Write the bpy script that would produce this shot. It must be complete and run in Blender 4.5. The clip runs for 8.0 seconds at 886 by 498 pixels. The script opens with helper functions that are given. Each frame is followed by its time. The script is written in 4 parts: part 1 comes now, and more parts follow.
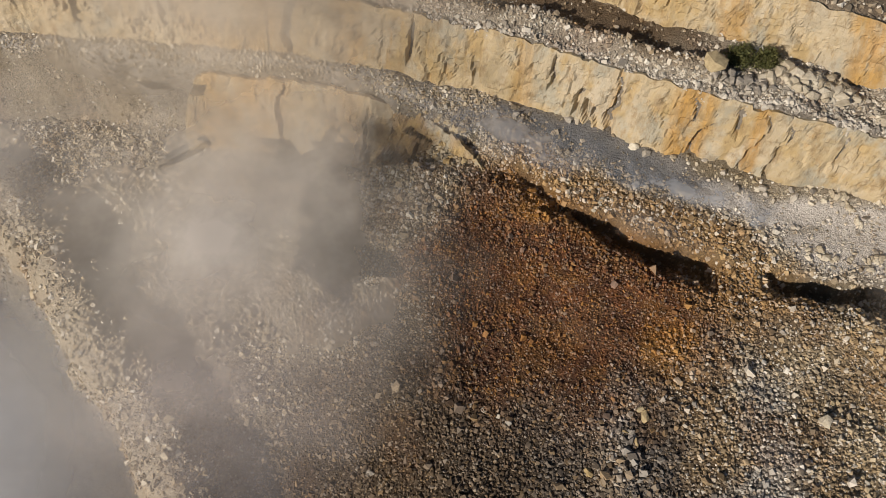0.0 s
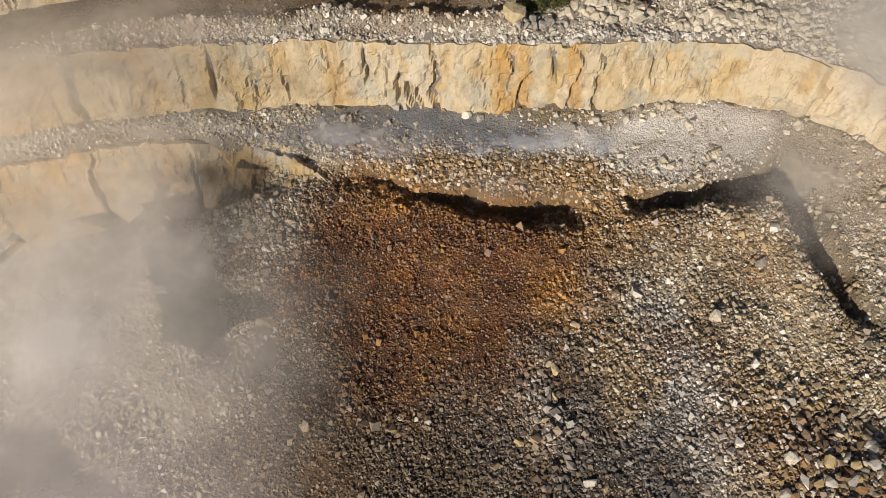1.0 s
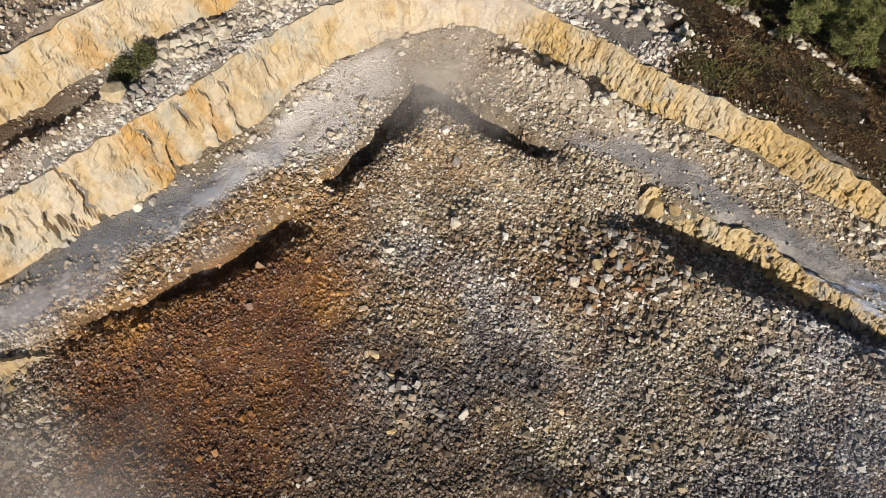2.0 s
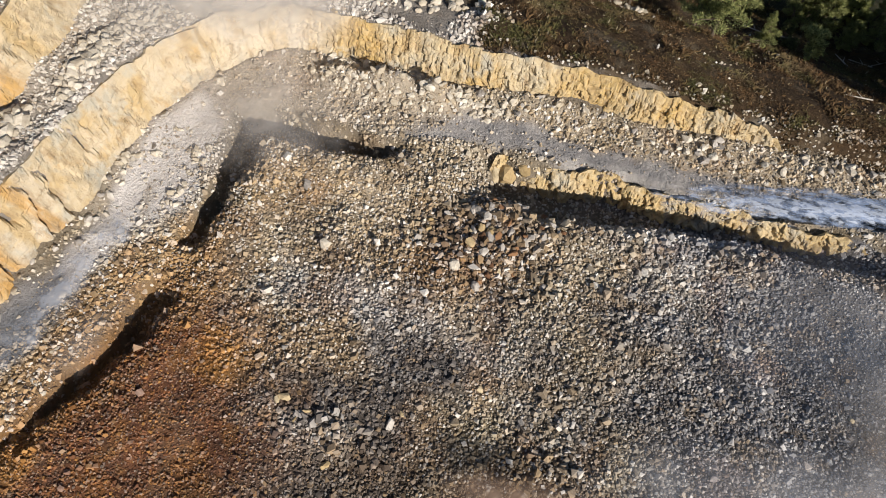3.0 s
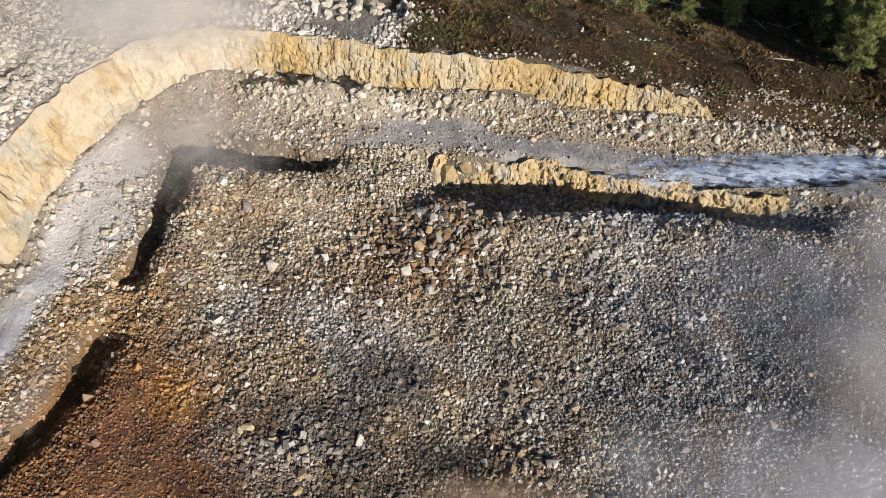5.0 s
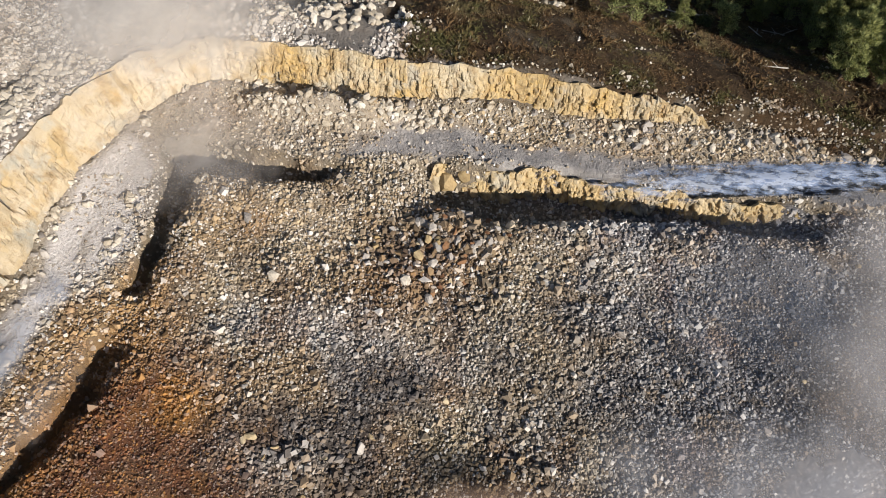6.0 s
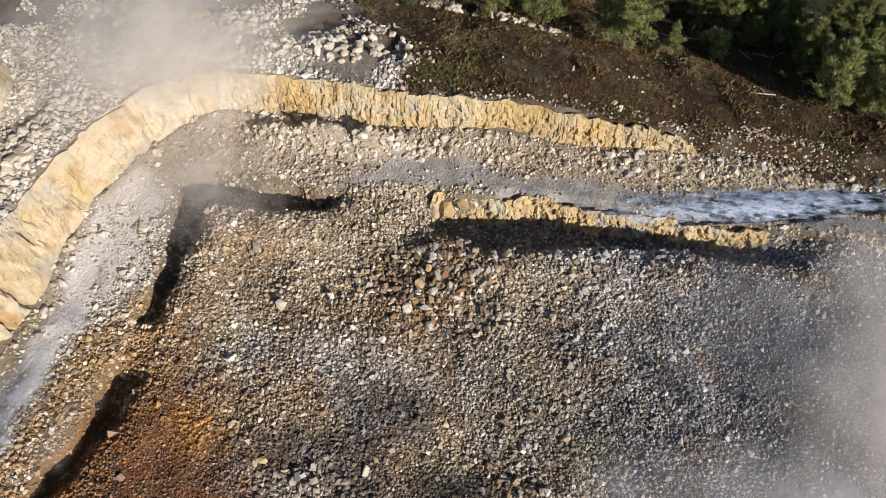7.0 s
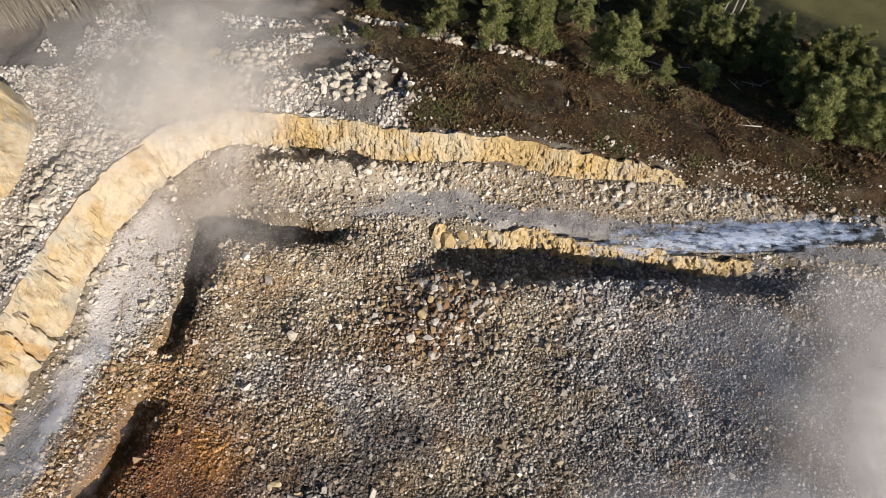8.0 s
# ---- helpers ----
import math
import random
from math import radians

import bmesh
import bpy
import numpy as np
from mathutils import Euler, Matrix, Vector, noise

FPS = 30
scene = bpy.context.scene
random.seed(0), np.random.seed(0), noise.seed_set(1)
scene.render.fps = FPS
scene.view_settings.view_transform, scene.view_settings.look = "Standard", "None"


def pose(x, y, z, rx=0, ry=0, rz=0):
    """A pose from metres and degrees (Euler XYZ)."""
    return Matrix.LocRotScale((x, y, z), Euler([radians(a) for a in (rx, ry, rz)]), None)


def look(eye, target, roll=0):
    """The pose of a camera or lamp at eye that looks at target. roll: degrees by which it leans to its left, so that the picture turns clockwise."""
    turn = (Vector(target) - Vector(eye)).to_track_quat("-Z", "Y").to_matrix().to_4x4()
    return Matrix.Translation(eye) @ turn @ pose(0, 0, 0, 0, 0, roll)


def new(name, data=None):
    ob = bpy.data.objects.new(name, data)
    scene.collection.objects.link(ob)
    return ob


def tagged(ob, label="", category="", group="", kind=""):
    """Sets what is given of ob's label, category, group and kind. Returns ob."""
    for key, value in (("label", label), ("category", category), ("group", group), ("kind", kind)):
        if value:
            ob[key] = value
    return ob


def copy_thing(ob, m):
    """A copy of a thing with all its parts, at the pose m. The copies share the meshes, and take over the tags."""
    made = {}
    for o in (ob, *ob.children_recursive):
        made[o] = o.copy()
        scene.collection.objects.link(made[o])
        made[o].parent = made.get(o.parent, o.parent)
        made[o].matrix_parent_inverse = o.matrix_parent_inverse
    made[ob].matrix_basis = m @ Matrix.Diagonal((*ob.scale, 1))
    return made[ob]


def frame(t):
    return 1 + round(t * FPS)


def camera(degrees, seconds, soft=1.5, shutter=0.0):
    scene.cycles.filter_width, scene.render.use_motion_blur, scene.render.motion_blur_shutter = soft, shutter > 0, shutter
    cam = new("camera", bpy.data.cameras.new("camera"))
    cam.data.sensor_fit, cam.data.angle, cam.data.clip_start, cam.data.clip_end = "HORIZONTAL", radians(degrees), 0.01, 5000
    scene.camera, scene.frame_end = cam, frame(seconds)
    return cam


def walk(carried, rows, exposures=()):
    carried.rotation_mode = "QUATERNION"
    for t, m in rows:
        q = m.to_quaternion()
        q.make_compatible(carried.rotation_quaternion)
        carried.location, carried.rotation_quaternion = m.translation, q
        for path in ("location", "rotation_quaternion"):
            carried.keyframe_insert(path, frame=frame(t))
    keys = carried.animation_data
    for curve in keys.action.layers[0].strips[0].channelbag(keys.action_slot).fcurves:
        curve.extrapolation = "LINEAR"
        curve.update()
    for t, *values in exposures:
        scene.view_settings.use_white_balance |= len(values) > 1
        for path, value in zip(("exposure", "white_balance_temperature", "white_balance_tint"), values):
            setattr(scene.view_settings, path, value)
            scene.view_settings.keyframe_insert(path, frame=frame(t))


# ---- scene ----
cam = camera(66.0, 8.0, soft=0.6)
PATH = [
    (0, (-2.251, 0.666, 57.167), (-2.2768, 1.6079, 55.4029), 2.51),
    (0.5, (-0.534, 0.793, 55.878), (-0.4248, 1.7458, 54.1233), 1.26),
    (1, (0.331, 0.871, 55.057), (0.61, 1.802, 53.3092), 0.68),
    (1.5, (-0.248, 0.815, 55.903), (0.3256, 1.6047, 54.1571), 0.53),
    (1.7, (-0.514, 1.046, 56.13), (0.2662, 1.6444, 54.3885), 0.70),
    (2.8, (-1.169, 0.777, 57.454), (-0.2321, 1.1061, 55.7177), 2.23),
    (3, (-0.79, 0.851, 56.993), (0.2026, 1.0027, 55.2636), 2.10),
    (3.5, (-0.319, 0.238, 56.557), (0.6891, 0.2853, 54.8308), 1.14),
    (4, (-0.263, 0.035, 56.543), (0.7456, 0.076, 54.817), 0.98),
    (4.5, (-0.201, -0.075, 56.521), (0.8083, -0.0374, 54.7946), 0.90),
    (6, (0.522, 0.067, 57.886), (1.5228, 0.0966, 56.1543), 0.95),
    (6.5, (1.277, 0.1, 59.695), (2.2664, 0.1289, 57.9568), 0.83),
    (7, (2.408, 0.061, 62.492), (3.3803, 0.0919, 60.745), 0.58),
    (7.5, (3.434, 0.039, 65.189), (4.393, 0.0734, 63.4345), 0.22),
    (8, (4.369, -0.101, 68.346), (5.3152, -0.0613, 66.5843), -0.22),
]
walk(cam, [(t, look(eye, target, roll)) for t, eye, target, roll in PATH],
     [(0, -0.46, 6560, 10), (1.0, -0.18, 6470, 10), (1.5, -0.08, 6340, 10), (3.0, 0.12, 6040, 11), (4.5, 0.14, 5920, 11), (8.0, 0.16, 6090, 12)])

# ---- light: low winter sun from the south-west, clear sky ----
SUN_ELEV, SUN_AZ = radians(27), radians(226)      # azimuth clockwise from +y
world = bpy.data.worlds.new("sky")
scene.world = world
world.use_nodes = True
wn = world.node_tree
sky = wn.nodes.new("ShaderNodeTexSky")
sky.sky_type, sky.sun_disc = "NISHITA", False
sky.sun_elevation, sky.sun_rotation = SUN_ELEV, SUN_AZ
wn.links.new(sky.outputs[0], wn.nodes["Background"].inputs[0])
wn.nodes["Background"].inputs[1].default_value = 0.058
sun = new("sun", bpy.data.lights.new("sun", "SUN"))
sun.data.energy, sun.data.angle, sun.data.color = 5.75, radians(0.55), (1.0, 0.90, 0.76)
sun_from = Vector((math.sin(SUN_AZ) * math.cos(SUN_ELEV), math.cos(SUN_AZ) * math.cos(SUN_ELEV), math.sin(SUN_ELEV)))
sun.matrix_world = look(sun_from * 200, (0, 0, 0))

# ---- plan: edge of the haul road towards the muck, foot of the quarry wall, second wall, west ridge ----
LIP = [(-75, 51), (-40, 51.5), (-28, 51.2), (-16, 50.2), (-7, 47), (2, 42.3), (8, 38.3), (14, 35.3), (20, 33), (25, 31.5), (30, 30.6),
       (36, 30.2), (42, 30.6), (45, 30), (45.3, 24), (44.4, 18.5), (43.7, 11), (44.3, 4), (44, -3), (43.6, -10), (42.6, -16),
       (42, -22), (41.3, -28), (41, -38), (39.5, -44), (38.5, -52), (34, -80)]
FOOT = [(-80, 54.5), (-30, 53.3), (-21, 53), (-12, 51.8), (-1.4, 49.5), (6, 47.8), (15, 44.7), (20, 43.2), (28.5, 41.2), (36, 39.9),
        (42, 38.2), (47, 35.6), (51.5, 31.5), (54, 27), (53.6, 21.6), (53, 14.6), (52, 7.6), (51.8, 0.7), (51.6, -6), (50.6, -13),
        (50, -20), (49.9, -25), (49.4, -31), (48.4, -40), (47.2, -50), (46, -60), (43, -85)]
BACK = [(-80, 66), (-20, 62), (0, 58.8), (10, 56.2), (18, 53.6), (25, 51.4), (33, 49), (41, 47.2), (47, 47.2), (53, 49), (58, 57), (60, 70)]
RIDGE = [(-75, 50), (-50, 33), (-41, 23), (-33.5, 15.7), (-28.6, 9.4), (-20, 0), (-12, -12), (-8, -40)]


def smooth_line(pts, step=0.5):
    """A polyline through the points, rounded, with even steps."""
    p = np.array([pts[0]] + list(pts) + [pts[-1]], float)
    out = []
    for a, b, c, d in zip(p[:-3], p[1:-2], p[2:-1], p[3:]):
        n = max(2, int(np.hypot(*(c - b)) / 0.25))
        t = np.linspace(0, 1, n, endpoint=False)[:, None]
        out.append(0.5 * (2 * b + (c - a) * t + (2 * a - 5 * b + 4 * c - d) * t**2 + (3 * b - a - 3 * c + d) * t**3))
    q = np.concatenate(out + [p[-1:]])
    s = np.r_[0, np.cumsum(np.hypot(*np.diff(q, axis=0).T))]
    e = np.arange(0, s[-1], step)
    return np.stack([np.interp(e, s, q[:, 0]), np.interp(e, s, q[:, 1])], 1)


class Line:
    def __init__(self, pts, step=0.5):
        self.p, self.step = smooth_line(pts, step), step
        t = np.gradient(self.p, axis=0)
        self.t = t / np.hypot(*t.T)[:, None]
        self.right = np.stack([self.t[:, 1], -self.t[:, 0]], 1)

    def near(self, x, y):
        """Signed distance (positive to the right of the line's way) and length along it, for flat arrays."""
        d, s = np.empty(len(x)), np.empty(len(x))
        rough, last = self.p[::8], len(self.p) - 1
        for i in range(0, len(x), 20000):
            q = np.stack([x[i:i + 20000], y[i:i + 20000]], 1)
            k = ((q[:, None, 0] - rough[None, :, 0]) ** 2 + (q[:, None, 1] - rough[None, :, 1]) ** 2).argmin(1) * 8
            around = np.clip(k[:, None] + np.arange(-8, 9)[None], 0, last)
            near = ((q[:, None, :] - self.p[around]) ** 2).sum(-1).argmin(1)
            k = around[np.arange(len(q)), near]
            off = q - self.p[k]
            side = (off * self.right[k]).sum(1)
            d[i:i + 20000] = np.hypot(*off.T) * np.where(side < 0, -1, 1)
            s[i:i + 20000] = k * self.step
        return d, s

    def s_of(self, x, y):
        return float(self.near(np.array([x], float), np.array([y], float))[1][0])


lip, foot, back, ridge = Line(LIP), Line(FOOT), Line(BACK), Line(RIDGE)


def ss(a, b, v):
    t = np.clip((v - a) / (b - a), 0, 1)
    return t * t * (3 - 2 * t)


def lattice(ix, iy, seed):
    h = (ix.astype(np.int64) * 374761393 + iy.astype(np.int64) * 668265263 + seed * 974634) & 0x7FFFFFFF
    h = ((h ^ (h >> 13)) * 1274126177) & 0x7FFFFFFF
    return ((h ^ (h >> 16)) & 0xFFFF) / 32767.5 - 1.0


def vnoise(x, y, seed=0):
    ix, iy = np.floor(x), np.floor(y)
    u, v = x - ix, y - iy
    u, v = u * u * (3 - 2 * u), v * v * (3 - 2 * v)
    a, b = lattice(ix, iy, seed), lattice(ix + 1, iy, seed)
    c, d = lattice(ix, iy + 1, seed), lattice(ix + 1, iy + 1, seed)
    return (a * (1 - u) + b * u) * (1 - v) + (c * (1 - u) + d * u) * v


def fbm(x, y, seed=0, octaves=4):
    return sum(vnoise(x * 2**k + 17 * k, y * 2**k - 9 * k, seed + k) * 0.5**k for k in range(octaves))


def along(line, rows):
    """(x, y, values...) rows turned into lengths along the line and columns of values."""
    s = [line.s_of(r[0], r[1]) for r in rows]
    order = np.argsort(s)
    return np.array(s)[order], [np.array([r[k] for r in rows], float)[order] for k in range(2, len(rows[0]))]


# trench between road and muck: width to the muck's crest, depth of its floor, and how open it is
TRENCH_S, (TRENCH_W, TRENCH_Z, TRENCH_G) = along(lip, [
    (-40, 51, 9, -9.6, 1), (-12, 49, 8, -8.5, 1), (-8, 47.4, 7, -6.5, 1), (-4, 45.5, 6, -4.5, 0.45), (1, 43, 4, -1.6, 0.3), (4, 41, 3, -1.4, 0.6), (8, 38.3, 2.8, -1.5, 1), (14, 35.3, 3.4, -1.9, 1), (19, 33.2, 4.2, -2.2, 1),
    (22, 32.3, 4.4, -2.1, 1), (24, 31.7, 4.2, -1, 0.12), (26.5, 31, 3.0, -1, 0.2), (29, 30.8, 3.0, -1.6, 1), (34, 30.3, 3.6, -2.1, 1), (42, 30.6, 5.0, -2.9, 1),
    (45.2, 27, 5.0, -2.9, 1), (44.6, 20, 4.7, -2.6, 1), (44, 14, 3.6, -2.2, 1), (43.7, 11, 2.4, -1, 0.2), (44, 7, 2.6, -1, 0.1),
    (44.2, 4.6, 3.8, -1.6, 0.4), (44.2, 2, 6, -2.9, 0.85), (44, -3, 7.2, -3.8, 1), (43.6, -10, 6.6, -3.6, 1), (42.6, -16, 5.4, -3.0, 1), (42, -22, 5.2, -2.8, 1),
    (41.3, -30, 5.4, -2.8, 1), (41, -36, 4.8, -1.8, 0.8), (40, -43, 4, -1, 0.2), (36, -70, 4, -1, 0)])
WALL_S, (WALL_H,) = along(foot, [(-70, 54, 8.5), (-12, 51.8, 8.2), (20, 43.2, 8.2), (36, 39.9, 7.7), (47, 35.6, 6.5), (54, 27, 5.3), (53, 14.6, 5.2),
                                 (51.8, 0, 4.8), (50.6, -13, 4.2), (50, -20, 3.4), (49.8, -27, 2.2), (48.4, -40, 1.5), (46, -60, 1.2)])


def muck_height(x, y):
    z = 0.7 + 0.75 * fbm(x / 13, y / 13, 3, 3) + 0.2 * fbm(x / 2.6, y / 2.6, 11, 3)
    z = z - 10.2 * ss(-3, -24, x + 0.25 * (y - 30)) - 1.6 * ss(34, 12, np.hypot(x, y))
    return z - 2.5 * ss(-24, -52, y)


def heights(x, y):
    """Height of the ground sheet, for flat arrays."""
    dl, sl = lip.near(x, y)
    df, sf = foot.near(x, y)
    dg, _ = back.near(x, y)
    dr, _ = ridge.near(x, y)
    df, dg = -df, -dg
    wob = 0.5 * vnoise(x / 2.2, y / 2.2, 21) + 0.25 * vnoise(x / 0.9, y / 0.9, 22)
    w, zt, g = (np.interp(sl, TRENCH_S, v) for v in (TRENCH_W, TRENCH_Z, TRENCH_G))
    zm = muck_height(x, y)
    zm = zm + 2.6 * np.exp(-((dr + 3.2 + 1.2 * wob) / 3.4) ** 2) - 15 * ss(-0.6, 6, dr + 1.4 * wob)
    zt = np.minimum(zt, zm) + 0.15 * wob
    road = 0.45 + 0.06 * wob
    rag = dl + 0.5 * wob + 0.9 * vnoise(x / 3.1, y / 3.1, 23) * ss(-6, 4, x)
    a = ss(-0.5, 0.7, rag)
    b = ss(w - 2.6, w + 0.4, dl + 1.2 * wob)
    bump = (0.55 + 0.8 * ss(24, 28, x)) * np.exp(-((dl - w - 2.0) / 2.6) ** 2) * g * ss(-8, 2, x)
    inner = (road * (1 - a) + zt * a) * (1 - b) + (zm + bump) * b
    flush = road + (zm - road) * ss(0, 5, dl)
    z = np.where(dl > -0.8, flush * (1 - g) + inner * g, road)
    # talus at the wall's foot, then the wall and what lies above it
    tal = ss(4.2, 0, -df + 0.8 * wob) * (0.9 + 0.5 * vnoise(x / 5, y / 5, 31)) * (dl < 0)
    z = z + tal * ss(0, 2.5, -dl)
    z = z + 2.7 * np.exp(-((x - 50.0 - 0.1 * (y - 14)) / 1.2) ** 2) * ss(4, 10, y) * ss(25, 20, y) * (0.7 + 0.5 * vnoise(x / 2, y / 2, 33))
    z = z + 0.3 * np.exp(-((dl + 1.6) / 0.7) ** 2) * ss(0, -8, x) * (0.8 + 0.4 * vnoise(x / 3, y / 3, 34))
    h = np.interp(sf, WALL_S, WALL_H) + 0.5 * vnoise(x / 6, y / 6, 41)
    east = ss(48, 57, x) * ss(46, 28, y)
    top = h + 0.45 + 0.35 * fbm(x / 4, y / 4, 51, 3) + 2.1 * np.exp(-((df - 4.0) / 1.1) ** 2) * (1 - east) * ss(-30, -5, x) * ss(24, 18, x) * (0.8 + 0.3 * vnoise(x / 3, y / 3, 35))
    top = top - 0.40 * np.maximum(0, df - 6) * east + 5.4 * ss(1.15, 1.75, dg) * ss(66, 54, x)
    top = np.where(top < -8, -8 + 0.35 * (top + 8), top)
    z = np.where(df > 0, z + (top - z) * ss(1.15, 1.75, df), z)
    far = ss(130, 320, np.hypot(x, y))
    return z * (1 - far) + (-15 + 8 * vnoise(x / 160, y / 160, 61)) * far


def zone_rust(x, y):
    n = fbm(x / 5, y / 5, 71, 4)
    core = ss(1.3, 0.55, np.hypot((x - 9.0) / 15.5, (y - 28.5) / 12.5) + 0.22 * n)
    spot = ss(1.3, 0.3, np.hypot((x - 30.5) / 4.5, (y - 4) / 6) + 0.3 * n)
    edge = lip.near(x, y)[0]
    return np.clip(core * (0.3 + 0.7 * ss(-0.5, 1.5, edge)) + 0.28 * spot + 0.25 * ss(0.35, 0.8, n), 0, 1)


def blob(x, y, cx, cy, rx, ry, n, soft=0.3):
    """A ragged patch round (cx, cy): 1 inside, 0 outside."""
    return ss(1.3, 0.35, np.hypot((x - cx) / rx, (y - cy) / ry) + soft * n)


def zones(x, y):
    """Road, scrub, rust; pale, dark, bare dust; warm, blue-grey, brown: shares of the surface."""
    dl, _ = lip.near(x, y)
    df, sf = foot.near(x, y)
    dg, _ = back.near(x, y)
    n = fbm(x / 4, y / 4, 81, 3)
    m = fbm(x / 2.2, y / 2.2, 82, 3)
    back_h = 0.25 * np.interp(sf, WALL_S, WALL_H)
    ea, we = ss(36, 42, x) * ss(24, 14, y), ss(4, -4, x)
    inner, outer = -0.5 - 4.2 * (1 - ea) * (1 - we), -3.7 - 4.7 * (1 - ea) - 2 * we
    road = ss(0.5, -0.5, dl - inner + 0.7 * n) * ss(-0.7, 0.9, dl - outer + 1.0 * n) * ss(-1.6, 1.2, df + 0.8 * n)
    road = road * (1 - 0.85 * ss(8, 14, y + 3 * n) * ss(40, 43, x))
    road = np.maximum(road, ss(1.15, 0.7, np.hypot((x - 37.5) / 9, (y - 34.5) / 4.2) + 0.25 * n) * (dl < -0.8) * ss(0, 1.5, df))
    scrub = ss(-0.4, 1.6, -df + 0.9 * n - back_h + 2.6 * ss(-27, -40, y)) * ss(44, 48, x) * ss(3, -2, y - 6.5 - 0.5 * (x - 62) + 3.0 * n)
    track = ss(3.2, 4.6, -df + 0.6 * n) * (dg > 0) * ss(25, 17, x + 2 * n)
    pale = 0.55 * blob(x, y, 13, 14, 3.5, 6.5, m, 0.4) + 1.0 * blob(x, y, 25, 15, 3.0, 7, n, 0.4) + 0.55 * blob(x, y, 22.5, 8, 4, 6, n, 0.4)
    pale = pale + 0.95 * road * blob(x, y, 29, 37, 11, 6, n)
    dark = 1.1 * blob(x, y, -3, 12, 21, 14, n) + 0.7 * blob(x, y, 27, -27, 9, 9, n, 0.4) + 0.7 * blob(x, y, 18, 8, 6, 8, n, 0.4) + 0.5 * blob(x, y, 11.5, 3, 3.5, 6, n, 0.4) + 0.35 * blob(x, y, 21, -11, 9, 9, n, 0.5) + 0.45 * blob(x, y, 34.5, 0.5, 4.5, 6, m, 0.4)
    dark = dark + 0.3 * ss(0.1, 0.6, fbm(x / 5, y / 5, 83, 4)) * (dl > 1)
    pale = pale + 1.1 * ss(0.2, 1.2, -df) * (1 - scrub) * ss(-34, -24, y) * (1 - 0.9 * track) + 0.95 * blob(x, y, 37.5, 35, 11, 6, n, 0.2) * (dl < 0)
    pale = pale + 0.5 * ss(0, 1, -dl) * ss(0, 1, df) * ss(30, 40, x) * ss(0, 20, y)
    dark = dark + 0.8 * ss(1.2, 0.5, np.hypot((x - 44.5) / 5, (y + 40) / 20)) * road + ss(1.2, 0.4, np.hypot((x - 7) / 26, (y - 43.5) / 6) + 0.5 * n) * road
    bare = 0.8 * ss(-14, -26, x) * ss(-1, 3, dl) + 0.5 * ss(2.0, 3.0, -df) * ss(24, 34, y) * ss(60, 54, x) * (1 - scrub) * (1 - track)
    bare = bare + 0.5 * blob(x, y, 37, 18, 7, 12, n) * (dl > 0) + 0.75 * ss(0.3, 1, -dl) * ss(0, 1, df) * ss(24, 32, x) * (1 - road)
    warm = 1.2 * blob(x, y, 25.5, 29.5, 6, 4.6, m, 0.35) + 0.75 * ss(-5.0, -3.4, dl + 0.8 * n) * ss(5, 1, dl) * ss(-1, 4, x) * ss(30, 25, x)
    warm = warm + 0.5 * blob(x, y, 36, 22, 3.0, 6, m, 0.5) + 0.3 * blob(x, y, 36, 18, 9, 13, n) + 0.5 * blob(x, y, 27.5, 9, 3, 4, m, 0.4) + 0.4 * blob(x, y, 19, 15, 3.5, 4, m, 0.4)
    warm = warm + 1.0 * blob(x, y, 17.2, 22.6, 2.6, 3.2, m, 0.45) + 0.5 * blob(x, y, 11, 10, 2.2, 4, m, 0.5) + 1.0 * blob(x, y, 6.5, 36, 3.4, 1.6, m, 0.4)
    warm = warm + 0.3 * ss(0.25, 0.7, m) * (dl > 0) + 0.35 * ss(0, 2, -dl) * ss(0, 2, df) * ss(38, 44, x)
    blue = 1.0 * ss(-5, -21, y + 5 * n) * (dl > 0.5) + 0.55 * blob(x, y, 22, 6, 5, 12, n, 0.4) + 0.5 * blob(x, y, 13, 12, 8, 8, n, 0.4)
    brown = 0.85 * blob(x, y, 10.5, -4, 4, 7, n, 0.5) + 0.85 * blob(x, y, 33, 2, 6.5, 8, m, 0.3) + 0.6 * blob(x, y, 27, 6, 3.5, 5, m, 0.4) + 0.85 * track + 0.5 * ss(0.3, 0.7, n) * (dl > 0) * ss(-6, 4, y)
    brown = brown + 0.65 * ss(1.5, 3.5, -df) * ss(54, 58, x) * (1 - scrub) * ss(-0.3, 0.3, n) * ss(30, 20, y) + 0.8 * ss(0.5, 2.5, -dg) * ss(58, 50, x)
    return np.stack([np.clip(v, 0, 1) for v in (road, scrub, zone_rust(x, y), pale, dark, bare, warm, blue * (1 - warm.clip(0, 1)), brown)], 1)


# ---- materials ----
def nodes_of(name, rough=0.9):
    m = bpy.data.materials.new(name)
    m.use_nodes = True
    nt = m.node_tree
    p = nt.nodes["Principled BSDF"]
    p.inputs["Roughness"].default_value = rough
    p.inputs["Specular IOR Level"].default_value = 0.25
    return m, nt, p


def add(nt, kind, inputs=None, **settings):
    n = nt.nodes.new(kind)
    for key, value in settings.items():
        setattr(n, key, value)
    for key, value in (inputs or {}).items():
        if isinstance(value, bpy.types.NodeSocket):
            nt.links.new(value, n.inputs[key])
        else:
            n.inputs[key].default_value = value
    return n


